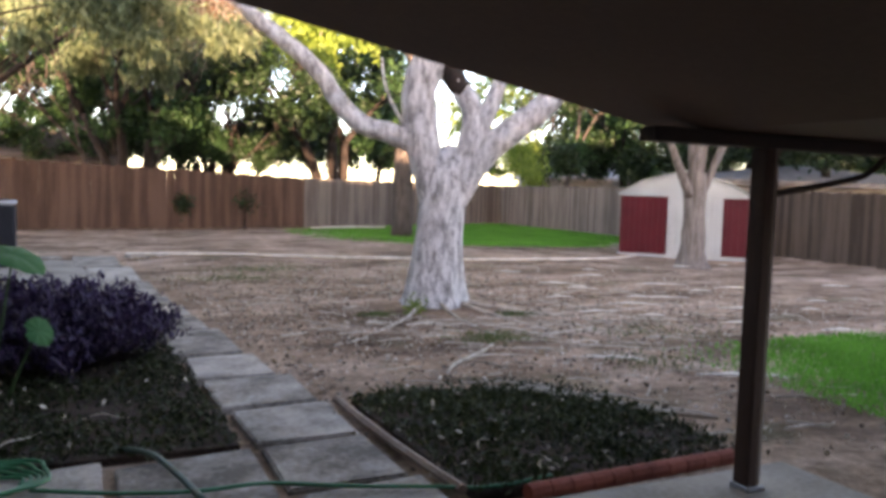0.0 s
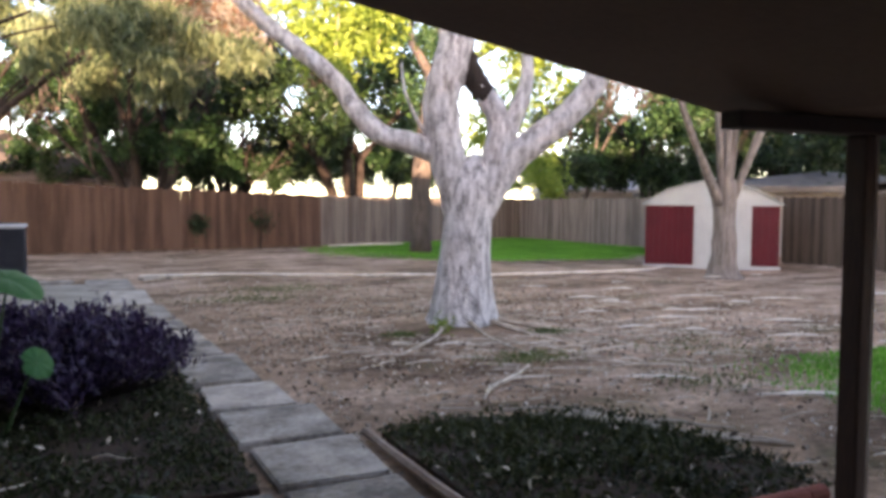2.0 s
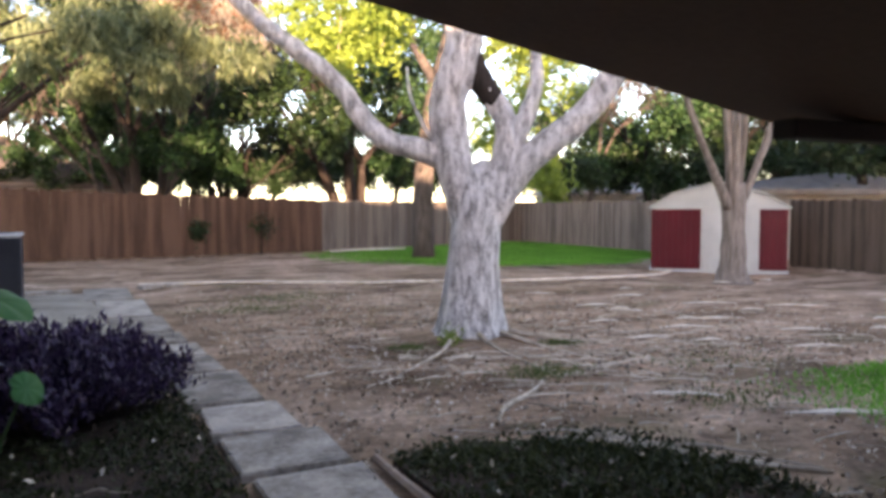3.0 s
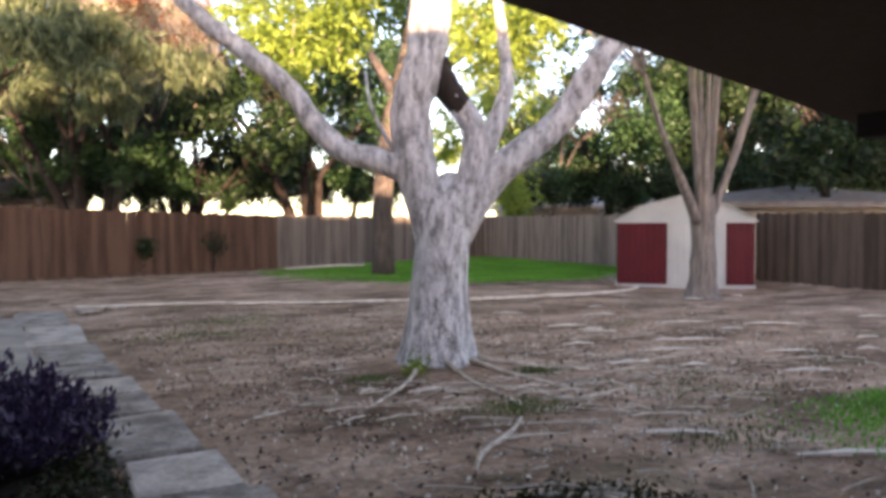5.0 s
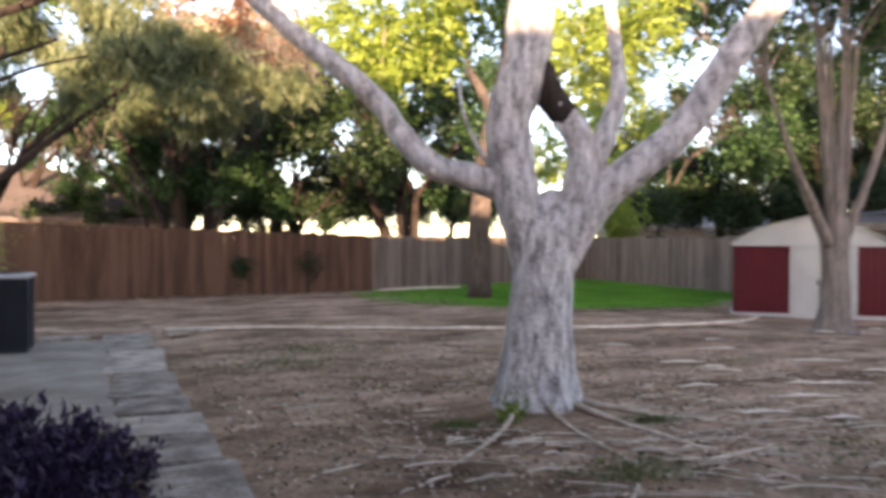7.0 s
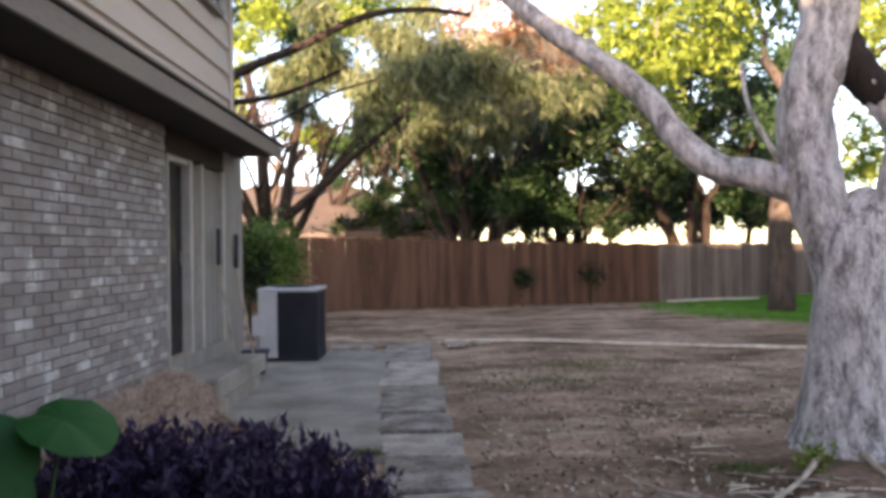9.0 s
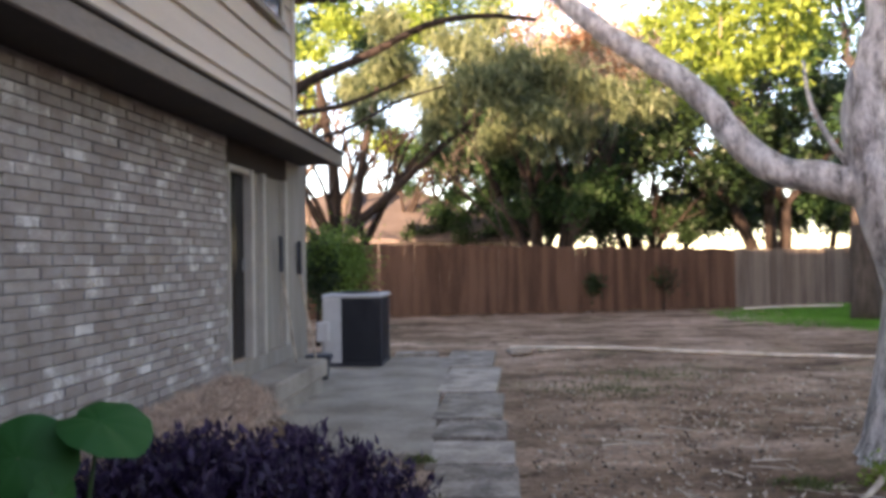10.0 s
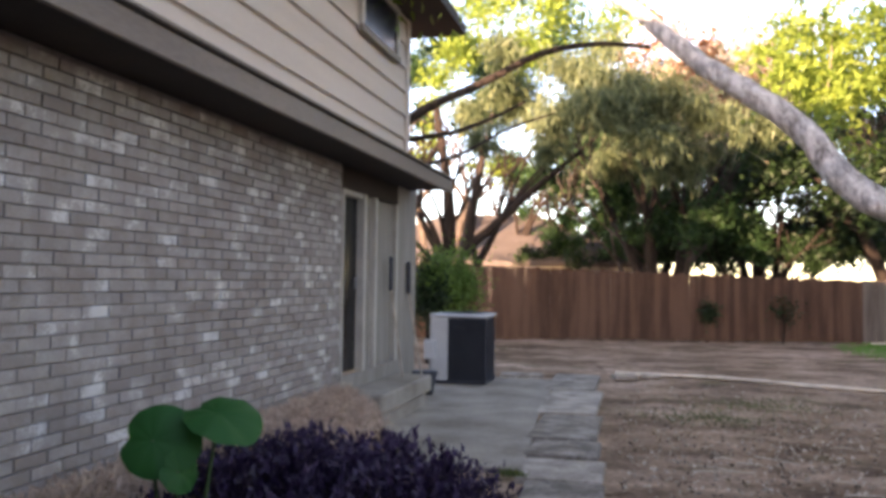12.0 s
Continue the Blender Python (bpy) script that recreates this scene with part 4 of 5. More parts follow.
background_tree(24.3, 19.8, 2, [(20.5, 17.9, 3.6, 1.0), (23.9, 19.0, 3.6, 1.1), (27.5, 20.0, 3.5, 1.1), (20.8, 19.2, 4.7, 1.0), (22.3, 21.3, 3.5, 0.8), (21.9, 17.1, 4.4, 1.0), (25.9, 18.0, 4.1, 1.3), (24.2, 21.8, 3.4, 0.7), (22.0, 18.5, 3.0, 0.5), (25.8, 19.5, 5.6, 1.1)],
                M['leaf_dark'], M['bark_dark'], 'dark green tree behind the side fence', seed=22, top=3)
background_tree(9.9, 23.9, 1, [(8.3, 22.4, 6.7, 0.9), (10.4, 24.0, 8.0, 1.0), (9.4, 27.2, 6.2, 0.6), (9.3, 23.2, 4.8, 0.6), (11.2, 25.0, 7.2, 0.9)],
                M['leaf_mid'], M['bark_mid'], 'tall tree with a straight grey trunk on the lawn', seed=23, top=5.2, r0=0.3, lean=0.03, per=300)
background_tree(7.8, 45.6, 3, [(1.1, 44.5, 5.6, 1.6), (3.5, 48.1, 7.8, 1.8), (6.3, 51.4, 9.7, 2.3), (8.2, 43.2, 7.7, 1.7), (11.4, 46.1, 4.7, 1.8), (11.3, 39.2, 7.2, 1.8), (14.6, 42.2, 6.6, 1.8), (18.2, 44.9, 5.2, 1.6), (1.6, 46.8, 10.0, 2.2), (5.6, 49.5, 12.1, 2.2), (7.8, 40.9, 3.5, 0.9), (4.2, 47.6, 4.6, 1.2), (1.7, 53.7, 3.9, 1.1), (3.0, 45.8, 3.9, 0.8), (6.8, 48.6, 3.8, 1.0), (9.4, 40.0, 3.2, 0.8), (11.9, 43.5, 3.7, 1.0), (15.3, 46.4, 3.7, 1.0), (15.0, 39.4, 3.3, 0.8), (18.5, 42.4, 3.8, 1.1)],
                M['leaf_dark'], M['bark_dark'], 'dense dark tree in the gardens behind', seed=31, top=3)
background_tree(33.8, 34.0, 3, [(25.9, 33.3, 3.5, 1.4), (30.9, 35.7, 3.4, 1.5), (36.3, 37.8, 5.0, 2.4), (33.3, 32.0, 6.8, 1.7), (39.2, 33.7, 3.8, 1.6), (35.5, 28.4, 7.7, 1.9), (41.5, 30.2, 7.7, 2.1), (36.7, 37.7, 8.3, 2.0), (25.8, 35.9, 5.4, 1.5), (31.3, 38.1, 8.0, 1.6), (24.0, 34.4, 3.1, 0.8), (32.5, 34.8, 3.4, 1.2), (38.7, 36.5, 3.9, 1.3), (37.6, 29.6, 3.9, 1.3), (43.8, 31.3, 3.8, 1.3)],
                M['leaf_dark'], M['bark_dark'], 'dense green tree in the gardens behind the shed', seed=32, top=3)
background_tree(7.3, 43.2, 3, [(4.3, 37.5, 7.5, 1.4), (6.6, 41.9, 6.9, 1.5), (9.0, 46.2, 8.9, 2.0), (10.0, 40.9, 6.2, 1.5), (12.4, 45.2, 8.3, 1.6), (5.5, 37.9, 4.3, 0.8), (8.9, 42.6, 4.4, 1.0), (11.8, 47.1, 4.1, 0.9), (11.9, 41.4, 4.8, 1.0), (7.7, 43.9, 10.4, 1.6), (2.8, 37.3, 4.0, 0.8), (0.6, 40.5, 4.8, 0.9), (5.2, 45.5, 4.0, 0.8), (6.6, 40.1, 3.5, 0.6), (10.3, 44.8, 3.7, 0.7), (10.9, 39.3, 3.2, 0.6)],
                M['leaf_dark'], M['bark_dark'], 'dark tree beyond the back fence', seed=33, top=3)
background_tree(2.4, 32.6, 3, [(1.2, 29.2, 7.4, 1.2), (2.8, 31.5, 8.4, 1.3), (4.7, 33.5, 8.0, 1.1), (0.9, 30.9, 5.9, 0.9), (5.4, 31.7, 8.7, 1.2), (5.3, 27.1, 6.4, 0.8), (3.6, 31.0, 6.3, 0.9)],
                M['leaf_olive'], M['bark_dark'], 'olive green tree with hanging fine leaves beyond the fence', seed=34, size=0.42, droop=1.8, per=1000, narrow=0.16, top=4)
background_tree(32.8, 30.1, 3, [(25.5, 29.7, 10.1, 1.3), (29.7, 32.0, 10.7, 1.4), (34.3, 34.1, 11.2, 1.6), (31.1, 29.0, 10.6, 1.4), (35.8, 31.0, 11.1, 1.5), (32.1, 26.2, 9.4, 1.3), (37.1, 28.1, 11.1, 1.4), (42.4, 29.8, 11.6, 1.6), (26.8, 31.2, 8.1, 1.4), (31.2, 33.5, 9.6, 1.5), (28.1, 28.2, 8.1, 1.3), (32.6, 30.4, 8.5, 1.4), (37.5, 32.4, 10.0, 1.6), (33.9, 27.5, 8.5, 1.4), (38.9, 29.3, 8.8, 1.5), (34.8, 24.7, 8.5, 1.3), (28.2, 32.7, 7.1, 1.4), (32.6, 34.9, 7.2, 1.6), (29.6, 29.7, 7.2, 1.4), (34.2, 31.8, 7.3, 1.5), (30.7, 26.8, 6.2, 1.3), (35.6, 28.8, 7.4, 1.4), (40.7, 30.6, 7.6, 1.6), (36.6, 25.9, 6.4, 1.4), (29.5, 34.2, 5.8, 1.5), (26.7, 28.9, 4.9, 1.3), (31.1, 31.1, 4.9, 1.4), (35.8, 33.1, 6.0, 1.6), (32.4, 28.1, 5.1, 1.4), (37.3, 30.1, 5.0, 1.5), (33.4, 25.3, 5.2, 1.3), (38.5, 27.2, 5.2, 1.4)],
                M['leaf_dark'], M['bark_dark'], 'tall dark green tree in the gardens beyond the side fence', seed=35, top=4, lean=0.4)
background_tree(-4.2, 41.0, 3, [(-7.5, 35.2, 10.5, 0.9), (-6.7, 38.8, 12.2, 1.3), (-5.4, 42.5, 12.4, 1.4), (-2.5, 37.2, 11.4, 1.2), (-0.9, 40.9, 11.3, 1.3), (-5.1, 35.3, 8.9, 1.0), (-3.8, 39.0, 9.4, 1.3), (-2.1, 42.7, 9.3, 1.4), (-7.6, 37.0, 8.9, 0.8), (-0.4, 41.0, 7.4, 1.2), (-2.0, 35.5, 5.9, 1.0), (-4.3, 39.0, 6.9, 1.0), (-4.1, 42.6, 4.4, 1.1), (-1.5, 37.3, 3.8, 1.0), (-0.5, 41.0, 4.5, 1.1)],
                M['leaf_mid'], M['bark_dark'], 'tall green tree in the gardens beyond the back fence', seed=36, top=3.4, lean=0.3)
background_tree(7.4, 39.0, 3, [(0.2, 39.9, 3.4, 0.9), (1.2, 43.5, 3.3, 1.0), (2.4, 47.0, 3.3, 1.1), (3.2, 40.3, 3.4, 0.9), (4.6, 43.8, 3.4, 1.0), (5.0, 37.3, 3.0, 0.9), (6.5, 40.7, 3.5, 1.0), (8.3, 43.9, 3.5, 1.1), (8.3, 37.6, 3.0, 0.9), (10.2, 40.8, 3.6, 1.0), (9.8, 34.7, 3.2, 0.9), (11.9, 37.8, 3.1, 1.0), (14.2, 40.8, 3.7, 1.1), (13.3, 34.9, 3.2, 0.9), (15.8, 37.8, 3.2, 1.0)],
                M['leaf_dark'], M['bark_dark'], 'low dark green thicket tree behind the fence', seed=41, top=1.9, lean=0.6, r0=0.08)
background_tree(27.4, 29.5, 3, [(18.9, 28.9, 3.0, 0.9), (22.0, 31.3, 3.6, 1.1), (25.3, 33.7, 3.5, 1.2), (22.9, 28.8, 3.1, 1.0), (26.3, 31.1, 3.7, 1.1), (23.6, 26.4, 3.2, 0.9), (27.2, 28.6, 3.2, 1.1), (31.0, 30.6, 3.7, 1.2), (27.8, 26.2, 3.3, 1.0), (31.8, 28.2, 3.2, 1.1), (28.3, 23.9, 3.4, 0.9), (32.4, 25.8, 3.3, 1.1), (36.7, 27.6, 3.3, 1.2), (32.8, 23.6, 3.5, 1.0), (37.3, 25.3, 3.4, 1.1)],
                M['leaf_dark'], M['bark_dark'], 'low dark green thicket tree beyond the side fence', seed=42, top=1.9, lean=0.6, r0=0.08)
background_tree(7.0, 41.1, 3, [(1.0, 35.9, 3.2, 0.8), (2.1, 39.9, 3.7, 0.9), (3.3, 43.9, 3.8, 1.0), (4.2, 38.6, 3.3, 0.9), (5.7, 42.6, 3.9, 0.9), (6.2, 37.2, 3.4, 0.8), (7.8, 41.3, 3.5, 0.9), (9.6, 45.4, 4.1, 1.0), (9.7, 39.9, 3.6, 0.9), (11.7, 44.1, 3.6, 0.9), (11.3, 38.4, 3.7, 0.8), (13.5, 42.7, 3.7, 0.9)],
                M['leaf_mid'], M['bark_dark'], 'low green thicket tree beyond the back fence', seed=43, top=1.9, lean=0.6, r0=0.08)

# low growth that closes the view under the crowns
background_tree(6.0, 38.0, 2, [(-3.0 + k * 1.15, 37.5 + 0.8 * math.sin(k * 2.3), 2.85 + 0.16 * math.sin(k * 1.7), 0.62) for k in range(17)] + [(17.5 + k * 1.2, 37.0 - k * 0.5, 2.8 + 0.15 * math.sin(k * 2.1), 0.65) for k in range(8)],
                M['leaf_dark'], M['bark_dark'], 'low dark hedge tree behind the back fence', seed=44, per=1000, top=1.6, lean=0.6, r0=0.07, size=0.2)

# bare drooping twigs that hang in front of the trees behind the fence
rs = np.random.RandomState(71)
C = [np.array((x, 29.0, z)) + rs.normal(size=(420, 3)) * (0.75, 0.5, 0.75) for x, z in ((3.1, 7.9), (4.2, 8.1), (5.2, 8.2), (3.0, 9.0), (4.6, 9.2), (6.1, 8.9), (2.1, 8.9))]
quads("hanging_twigs", np.concatenate(C), 0.9, 0.014, M["straw"], None, seed=72, droop=2.6, kind="stuff", label="pale bare twigs hanging from the trees behind the fence", category="twigs")

# tree by the shed: a short trunk that splits into many upright limbs
def vase_tree(x, y):
    e = thing("tree", "bare tree with a short trunk and many upright grey limbs", "tree", (x, y, 0))
    bm = tube([(0, 0, -0.1), (0, 0, 0.15), (0.02, 0, 0.9), (0.0, 0, 1.6), (0, 0, 2.15)], [0.44, 0.33, 0.26, 0.27, 0.26], 14, None, 0.15, 3)
    part("trunk", bm, M["bark_vase"], e, "", True)
    rnd, ends = random.Random(8), []
    for k, (dx, dy, h) in enumerate([(-0.9, 0.3, 3.2), (-0.45, -0.3, 3.6), (-0.15, 0.2, 3.8), (0.15, -0.2, 3.6), (0.45, 0.3, 3.5), (0.85, -0.2, 3.0), (1.2, 0.3, 2.6), (-1.3, -0.4, 2.6), (-0.7, 0.5, 3.0), (0.3, 0.5, 3.9), (-0.3, -0.5, 3.3), (0.65, -0.5, 3.3)]):
        p = [(dx * 0.16, dy * 0.12, 1.6), (dx * 0.55, dy * 0.4, 2.35), (dx * 1.05, dy * 0.8, 1.9 + h * 0.5), (dx * 1.65, dy * 1.3, 1.9 + h)]
        bm = tube(p, [0.11, 0.085, 0.06, 0.035], 8, None, 0.15, k)
        d = Vector(p[-1]) - Vector(p[-2])
        for _ in range(3):
            grow(bm, p[-1], d.normalized() + Vector((rnd.gauss(0, 0.4), rnd.gauss(0, 0.4), 0.1)), 1.3, 0.035, 2, rnd, ends, 0.5, 0.1)
        part("limb", bm, M["bark_vase"], e, "", True)
    rs = np.random.RandomState(2)
    pts = np.concatenate([rs.normal(size=(60, 3)) * 0.35 + np.array(q) for q, L in ends])
    quads("crown", pts, 0.16, 0.08, M["leaf_mid"], e, seed=4, label="sparse small green leaves")


vase_tree(13.6, 14.8)


# ---- fences and neighbours ----
fence("fence_back", (-6.5, 24.7), (8.0, 28.6), M["fence"], "tall red-brown weathered cedar picket fence", seed=1, h_start=2.22)
fence("fence_far", (8.0, 28.6), (22.0, 35.0), M["fence_grey"], "greyed cedar picket fence", seed=2)
fence("fence_side", (18.9, 33.8), (18.9, 18.2), M["fence_pale"], "bleached grey-tan cedar side fence", seed=4)
fence("fence_side", (18.9, 18.1), (18.9, 4.0), M["fence_dark"], "greyed cedar side fence", h=1.93, z0=-0.1, seed=3)


def neighbour(name, label, at, rz, w, d, h, ridge, roofmat):
    e = thing(name, label, "house", at, rz, group="neighbouring houses")
    part("wall", box_bm((0, 0, -0.1), (w, d, h)), M["wall_far"], e)
    o = 0.5
    hip = min(d / 2, w / 3)
    v = [(-o, -o, h), (w + o, -o, h), (w + o, d + o, h), (-o, d + o, h), (hip, d / 2, ridge), (w - hip, d / 2, ridge),
         (-o, -o, h - 0.18), (w + o, -o, h - 0.18), (w + o, d + o, h - 0.18), (-o, d + o, h - 0.18)]
    obj("roof", v, [(0, 1, 5, 4), (1, 2, 5), (2, 3, 4, 5), (3, 0, 4), (0, 6, 7, 1), (1, 7, 8, 2), (2, 8, 9, 3), (3, 9, 6, 0), (9, 8, 7, 6)], roofmat, e)
    for k in range(int(w / 4)):
        x = 1.2 + k * 4
        f = part("window", box_bm((x, -0.05, 1.0), (x + 1.4, -0.004, 2.1), 0.01), M["trim"], e)
        part("pane", box_bm((x + 0.08, -0.07, 1.08), (x + 1.32, -0.052, 2.02)), M["glass"], f)


neighbour("neighbour_house", "low neighbouring house with pale walls and brown hip roof", (-11.5, 36.5, 0), 8, 13.5, 9, 2.5, 4.9, M["roof_far"])
neighbour("neighbour_house", "pale neighbouring house with a light roof beyond the side fence", (27.5, 16.5, 0), 62, 16, 9, 2.2, 2.9, M["shingle"])
neighbour("neighbour_house", "pale neighbouring house behind the far corner", (29, 46, 0), -20, 14, 9, 2.6, 4.4, M["wall_far"])

# ---- planting ----
def shrub():
    e = thing("shrub", "rounded dense shrub with dark purple leaves", "shrub", (-0.08, 7.5, 0))
    rnd = random.Random(4)
    bm = bmesh.new()
    pts = []
    for k in range(190):
        a, r = rnd.uniform(0, 2 * math.pi), math.sqrt(rnd.random())
        tx, ty = 1.10 * r * math.cos(a), 1.20 * r * math.sin(a)
        tz = 0.64 * math.sqrt(max(0.05, 1 - r * r * 0.85)) + rnd.uniform(-0.06, 0.08)
        tube([(tx * 0.3, ty * 0.3, 0), (tx * 0.8, ty * 0.8, tz * 0.5), (tx, ty, tz)], [0.010, 0.007, 0.003], 4, bm, steps=2)
        for _ in range(95):
            t = rnd.uniform(0.35, 1.04)
            pts.append((tx * t + rnd.gauss(0, 0.045), ty * t + rnd.gauss(0, 0.045), max(0.02, tz * t ** 1.1 + rnd.gauss(0, 0.035))))
    part("stem", bm, M["bark_dark"], e)
    quads("foliage", pts, 0.075, 0.030, M["purple"], e, up=0.45, seed=9)


shrub()


def broad_leaf(e, foot, tip, size, tilt, turn, seed):
    """One heart-shaped leaf, cupped along its midrib, on a curved stem."""
    stem = tube([foot, (foot[0] * 0.5 + tip[0] * 0.5, foot[1] * 0.5 + tip[1] * 0.5, tip[2] * 0.55), tip], [0.014, 0.011, 0.007], 6)
    s = part("stem", stem, M["taro_stem"], e, "green leaf stem", True)
    bm = bmesh.new()
    N, R = 28, 7
    grid = [[None] * N for _ in range(R + 1)]
    c = bm.verts.new((0, 0, 0))
    for i in range(1, R + 1):
        for k in range(N):
            a = 2 * math.pi * k / N
            notch = 1 - 0.28 * math.exp(-((abs(a - math.pi)) / 0.30) ** 2)
            rad = size * 0.5 * notch * (1.0 + 0.16 * math.cos(a)) * (i / R)
            x, y = rad * math.cos(a), rad * math.sin(a) * 0.92
            z = 0.18 * abs(y) - 0.5 * (x * x + y * y) / size + 0.006 * math.sin(9 * a) * i / R
            grid[i][k] = bm.verts.new((x, y, z))
    for k in range(N):
        bm.faces.new((c, grid[1][k], grid[1][(k + 1) % N]))
        for i in range(1, R):
            bm.faces.new((grid[i][k], grid[i + 1][k], grid[i + 1][(k + 1) % N], grid[i][(k + 1) % N]))
    o = part("leaf", bm, M["taro"], e, "broad green heart-shaped leaf", True)
    o.matrix_basis = Matrix.Translation(tip) @ Euler((radians(tilt[0]), radians(tilt[1]), radians(turn))).to_matrix().to_4x4()


taro = thing("broad_leaf_plant", "broad-leaved green plant with large glossy leaves on tall stems", "plant", (-0.4, 6.35, 0))
broad_leaf(taro, (-0.10, 0.05, 0), (-0.16, 0.02, 0.90), 0.40, (66, 6), 12, 1)
broad_leaf(taro, (0.0, 0.12, 0), (0.14, 0.12, 1.03), 0.40, (16, 18), -10, 2)
broad_leaf(taro, (-0.04, 0.02, 0), (-0.02, 0.02, 0.76), 0.22, (70, 30), 50, 3)
broad_leaf(taro, (0.10, 0.05, 0), (0.30, 0.0, 0.50), 0.24, (60, 10), 30, 4)

# low dark ground cover in the two beds
bed_a = [(-1.4, 4.85), (1.02, 4.85), (1.02, 5.8), (0.98, 6.6), (0.94, 7.5), (0.84, 8.9), (-0.7, 9.2), (-1.3, 7.6)]
bed_b = [(2.0, 3.62), (2.5, 3.65), (3.5, 3.68), (3.95, 3.9), (3.9, 4.9), (3.6, 5.5), (2.6, 5.75), (1.98, 5.6)]
for nm, poly, n, sd in (("bed_planting", bed_a, 16000, 1), ("bed_planting", bed_b, 15000, 2)):
    rs = np.random.RandomState(sd)
    P = np.array(scatter(poly, n, sd, 0.10))
    keep = np.array([noise.noise(Vector((x * 1.6, y * 1.6, sd))) + 0.25 * rs.normal() for x, y in P[:, :2]]) > (-0.35 if sd == 1 else -0.15)
    P[:, 2] = np.abs(rs.normal(size=n)) * 0.03 + 0.0
    P = P[keep]
    quads(nm, P, 0.055, 0.022, M["cover"], None, up=0.2, seed=sd, kind="stuff", label="low dark green ground cover in a garden bed", category="ground cover")
for nm, poly in (("bed_soil", bed_a), ("bed_soil", bed_b)):
    tagged(obj(nm, [(x, y, z) for z in (-0.08, 0.012) for x, y in poly], [tuple(range(len(poly)))[::-1], tuple(range(len(poly), 2 * len(poly)))] +
               [(i, (i + 1) % len(poly), (i + 1) % len(poly) + len(poly), i + len(poly)) for i in range(len(poly))], M["soil"]), "dark moist garden bed soil", "soil", "", "structure")
for poly, n, sd in ((bed_a, 90, 61), (bed_b, 110, 62)):
    P = np.array(scatter(poly, n, sd, 0.1))
    P[:, 2] = 0.03 + 0.05 * np.random.RandomState(sd).rand(n)
    quads("bed_litter", P, 0.06, 0.03, M["litter"], None, seed=sd, kind="stuff", label="dry leaves lying in the garden bed", category="leaf litter")
# lawn patches
lawn = [(8.4, 28.2), (6.7, 26.5), (6.8, 24.0), (8.2, 21.9), (10.2, 20.5), (12.5, 19.8), (14.6, 19.6), (15.4, 21.2), (18.5, 21.2), (18.7, 33.0)]
lawn_b = [(5.9, 4.5), (5.5, 3.5), (7.6, 3.4), (9.0, 5.0), (8.6, 6.5), (7.7, 6.6), (6.6, 5.9)]
for nm, poly, n, sd, ln in (("lawn", lawn, 90000, 3, 0.085), ("lawn", lawn_b, 17000, 4, 0.06)):
    P = np.array(scatter(poly, n, sd, 0.35 if sd == 3 else 0.45))
    if sd == 3:
        P = P[np.random.RandomState(8).rand(n) < np.clip((P[:, 0] - 6.3) / 5.0, 0.22, 1)]
    quads(nm, P, ln, 0.016, M["grass"], None, up=0.72, seed=sd, kind="stuff", label="thin bright green lawn grass", category="grass")
tufts = []
rnd = random.Random(12)
for cx, cy, r, n in [(4.25, 7.55, 0.48, 520), (5.3, 8.9, 0.3, 300), (3.55, 9.3, 0.22, 260), (0.65, 9.9, 0.14, 160), (2.6, 13.5, 0.9, 500), (3.4, 14.8, 1.1, 500), (5.2, 6.0, 0.6, 260), (6.3, 7.4, 0.9, 260), (0.5, 8.75, 0.22, 400)]:
    for _ in range(n):
        tufts.append((cx + rnd.gauss(0, r * 0.5), cy + rnd.gauss(0, r * 0.35), 0))
quads("grass_tufts", tufts, 0.058, 0.012, M["tuft"], None, up=0.7, seed=5, kind="stuff", label="sparse grass tufts in the dirt", category="grass")
# small sprout with a pale flower at the foot of the tree
sp = thing("sprout", "small yellow-green sprout at the foot of the tree", "plant", (4.12, 9.35, 0))
rs = np.random.RandomState(6)
quads("leaves", np.abs(rs.normal(size=(170, 3))) * (0.10, 0.08, 0.11) * rs.choice((-1, 1), (170, 1)) * (1, 1, 0) + np.abs(rs.normal(size=(170, 3))) * (0, 0, 0.10), 0.07, 0.03, M["leaf_yellow"], sp, seed=6)
# vine on the fence end and small vines on the back fence
for nm, at, sx, sz, n, zc, mm, lb in (("bush", (-2.55, 21.5, 0), 0.6, 0.75, 4200, 1.55, "leaf_bush", "dense green climbing bush at the house corner"),
                              ("vine", (3.62, 27.45, 0), 0.28, 0.32, 900, 0.85, "leaf_dark", "small dark vine clump on the fence"),
                              ("vine", (5.75, 27.93, 0), 0.45, 0.4, 240, 0.9, "leaf_dark", "thin vine clump on the fence")):
    v = thing(nm, lb, "plant", at)
    rs = np.random.RandomState(int(at[1]))
    P = rs.normal(size=(n, 3)) * (sx * 0.5, 0.10 if nm == "vine" else 0.4, sz * 0.5) + (0, 0, zc)
    part("stem", tube([(0, 0, -0.05), (0.04, 0, zc * 0.5), (0, 0, zc)], [0.03, 0.02, 0.01], 6), M["bark_dark"], v)
    quads("foliage", P, 0.11, 0.06, M[mm], v, seed=7)
corner_bush = thing("bush", "bright green tall bush beside the house wall", "plant", (-2.55, 19.2, 0))
rs = np.random.RandomState(31)
part("stem", tube([(0, 0, -0.05), (0.0, 0, 0.6), (0, 0, 1.2)], [0.05, 0.04, 0.02], 6), M["bark_dark"], corner_bush)
quads("foliage", rs.normal(size=(2600, 3)) * (0.17, 0.26, 0.30) + (0, 0, 1.45), 0.11, 0.06, M["leaf_dark"], corner_bush, seed=17)
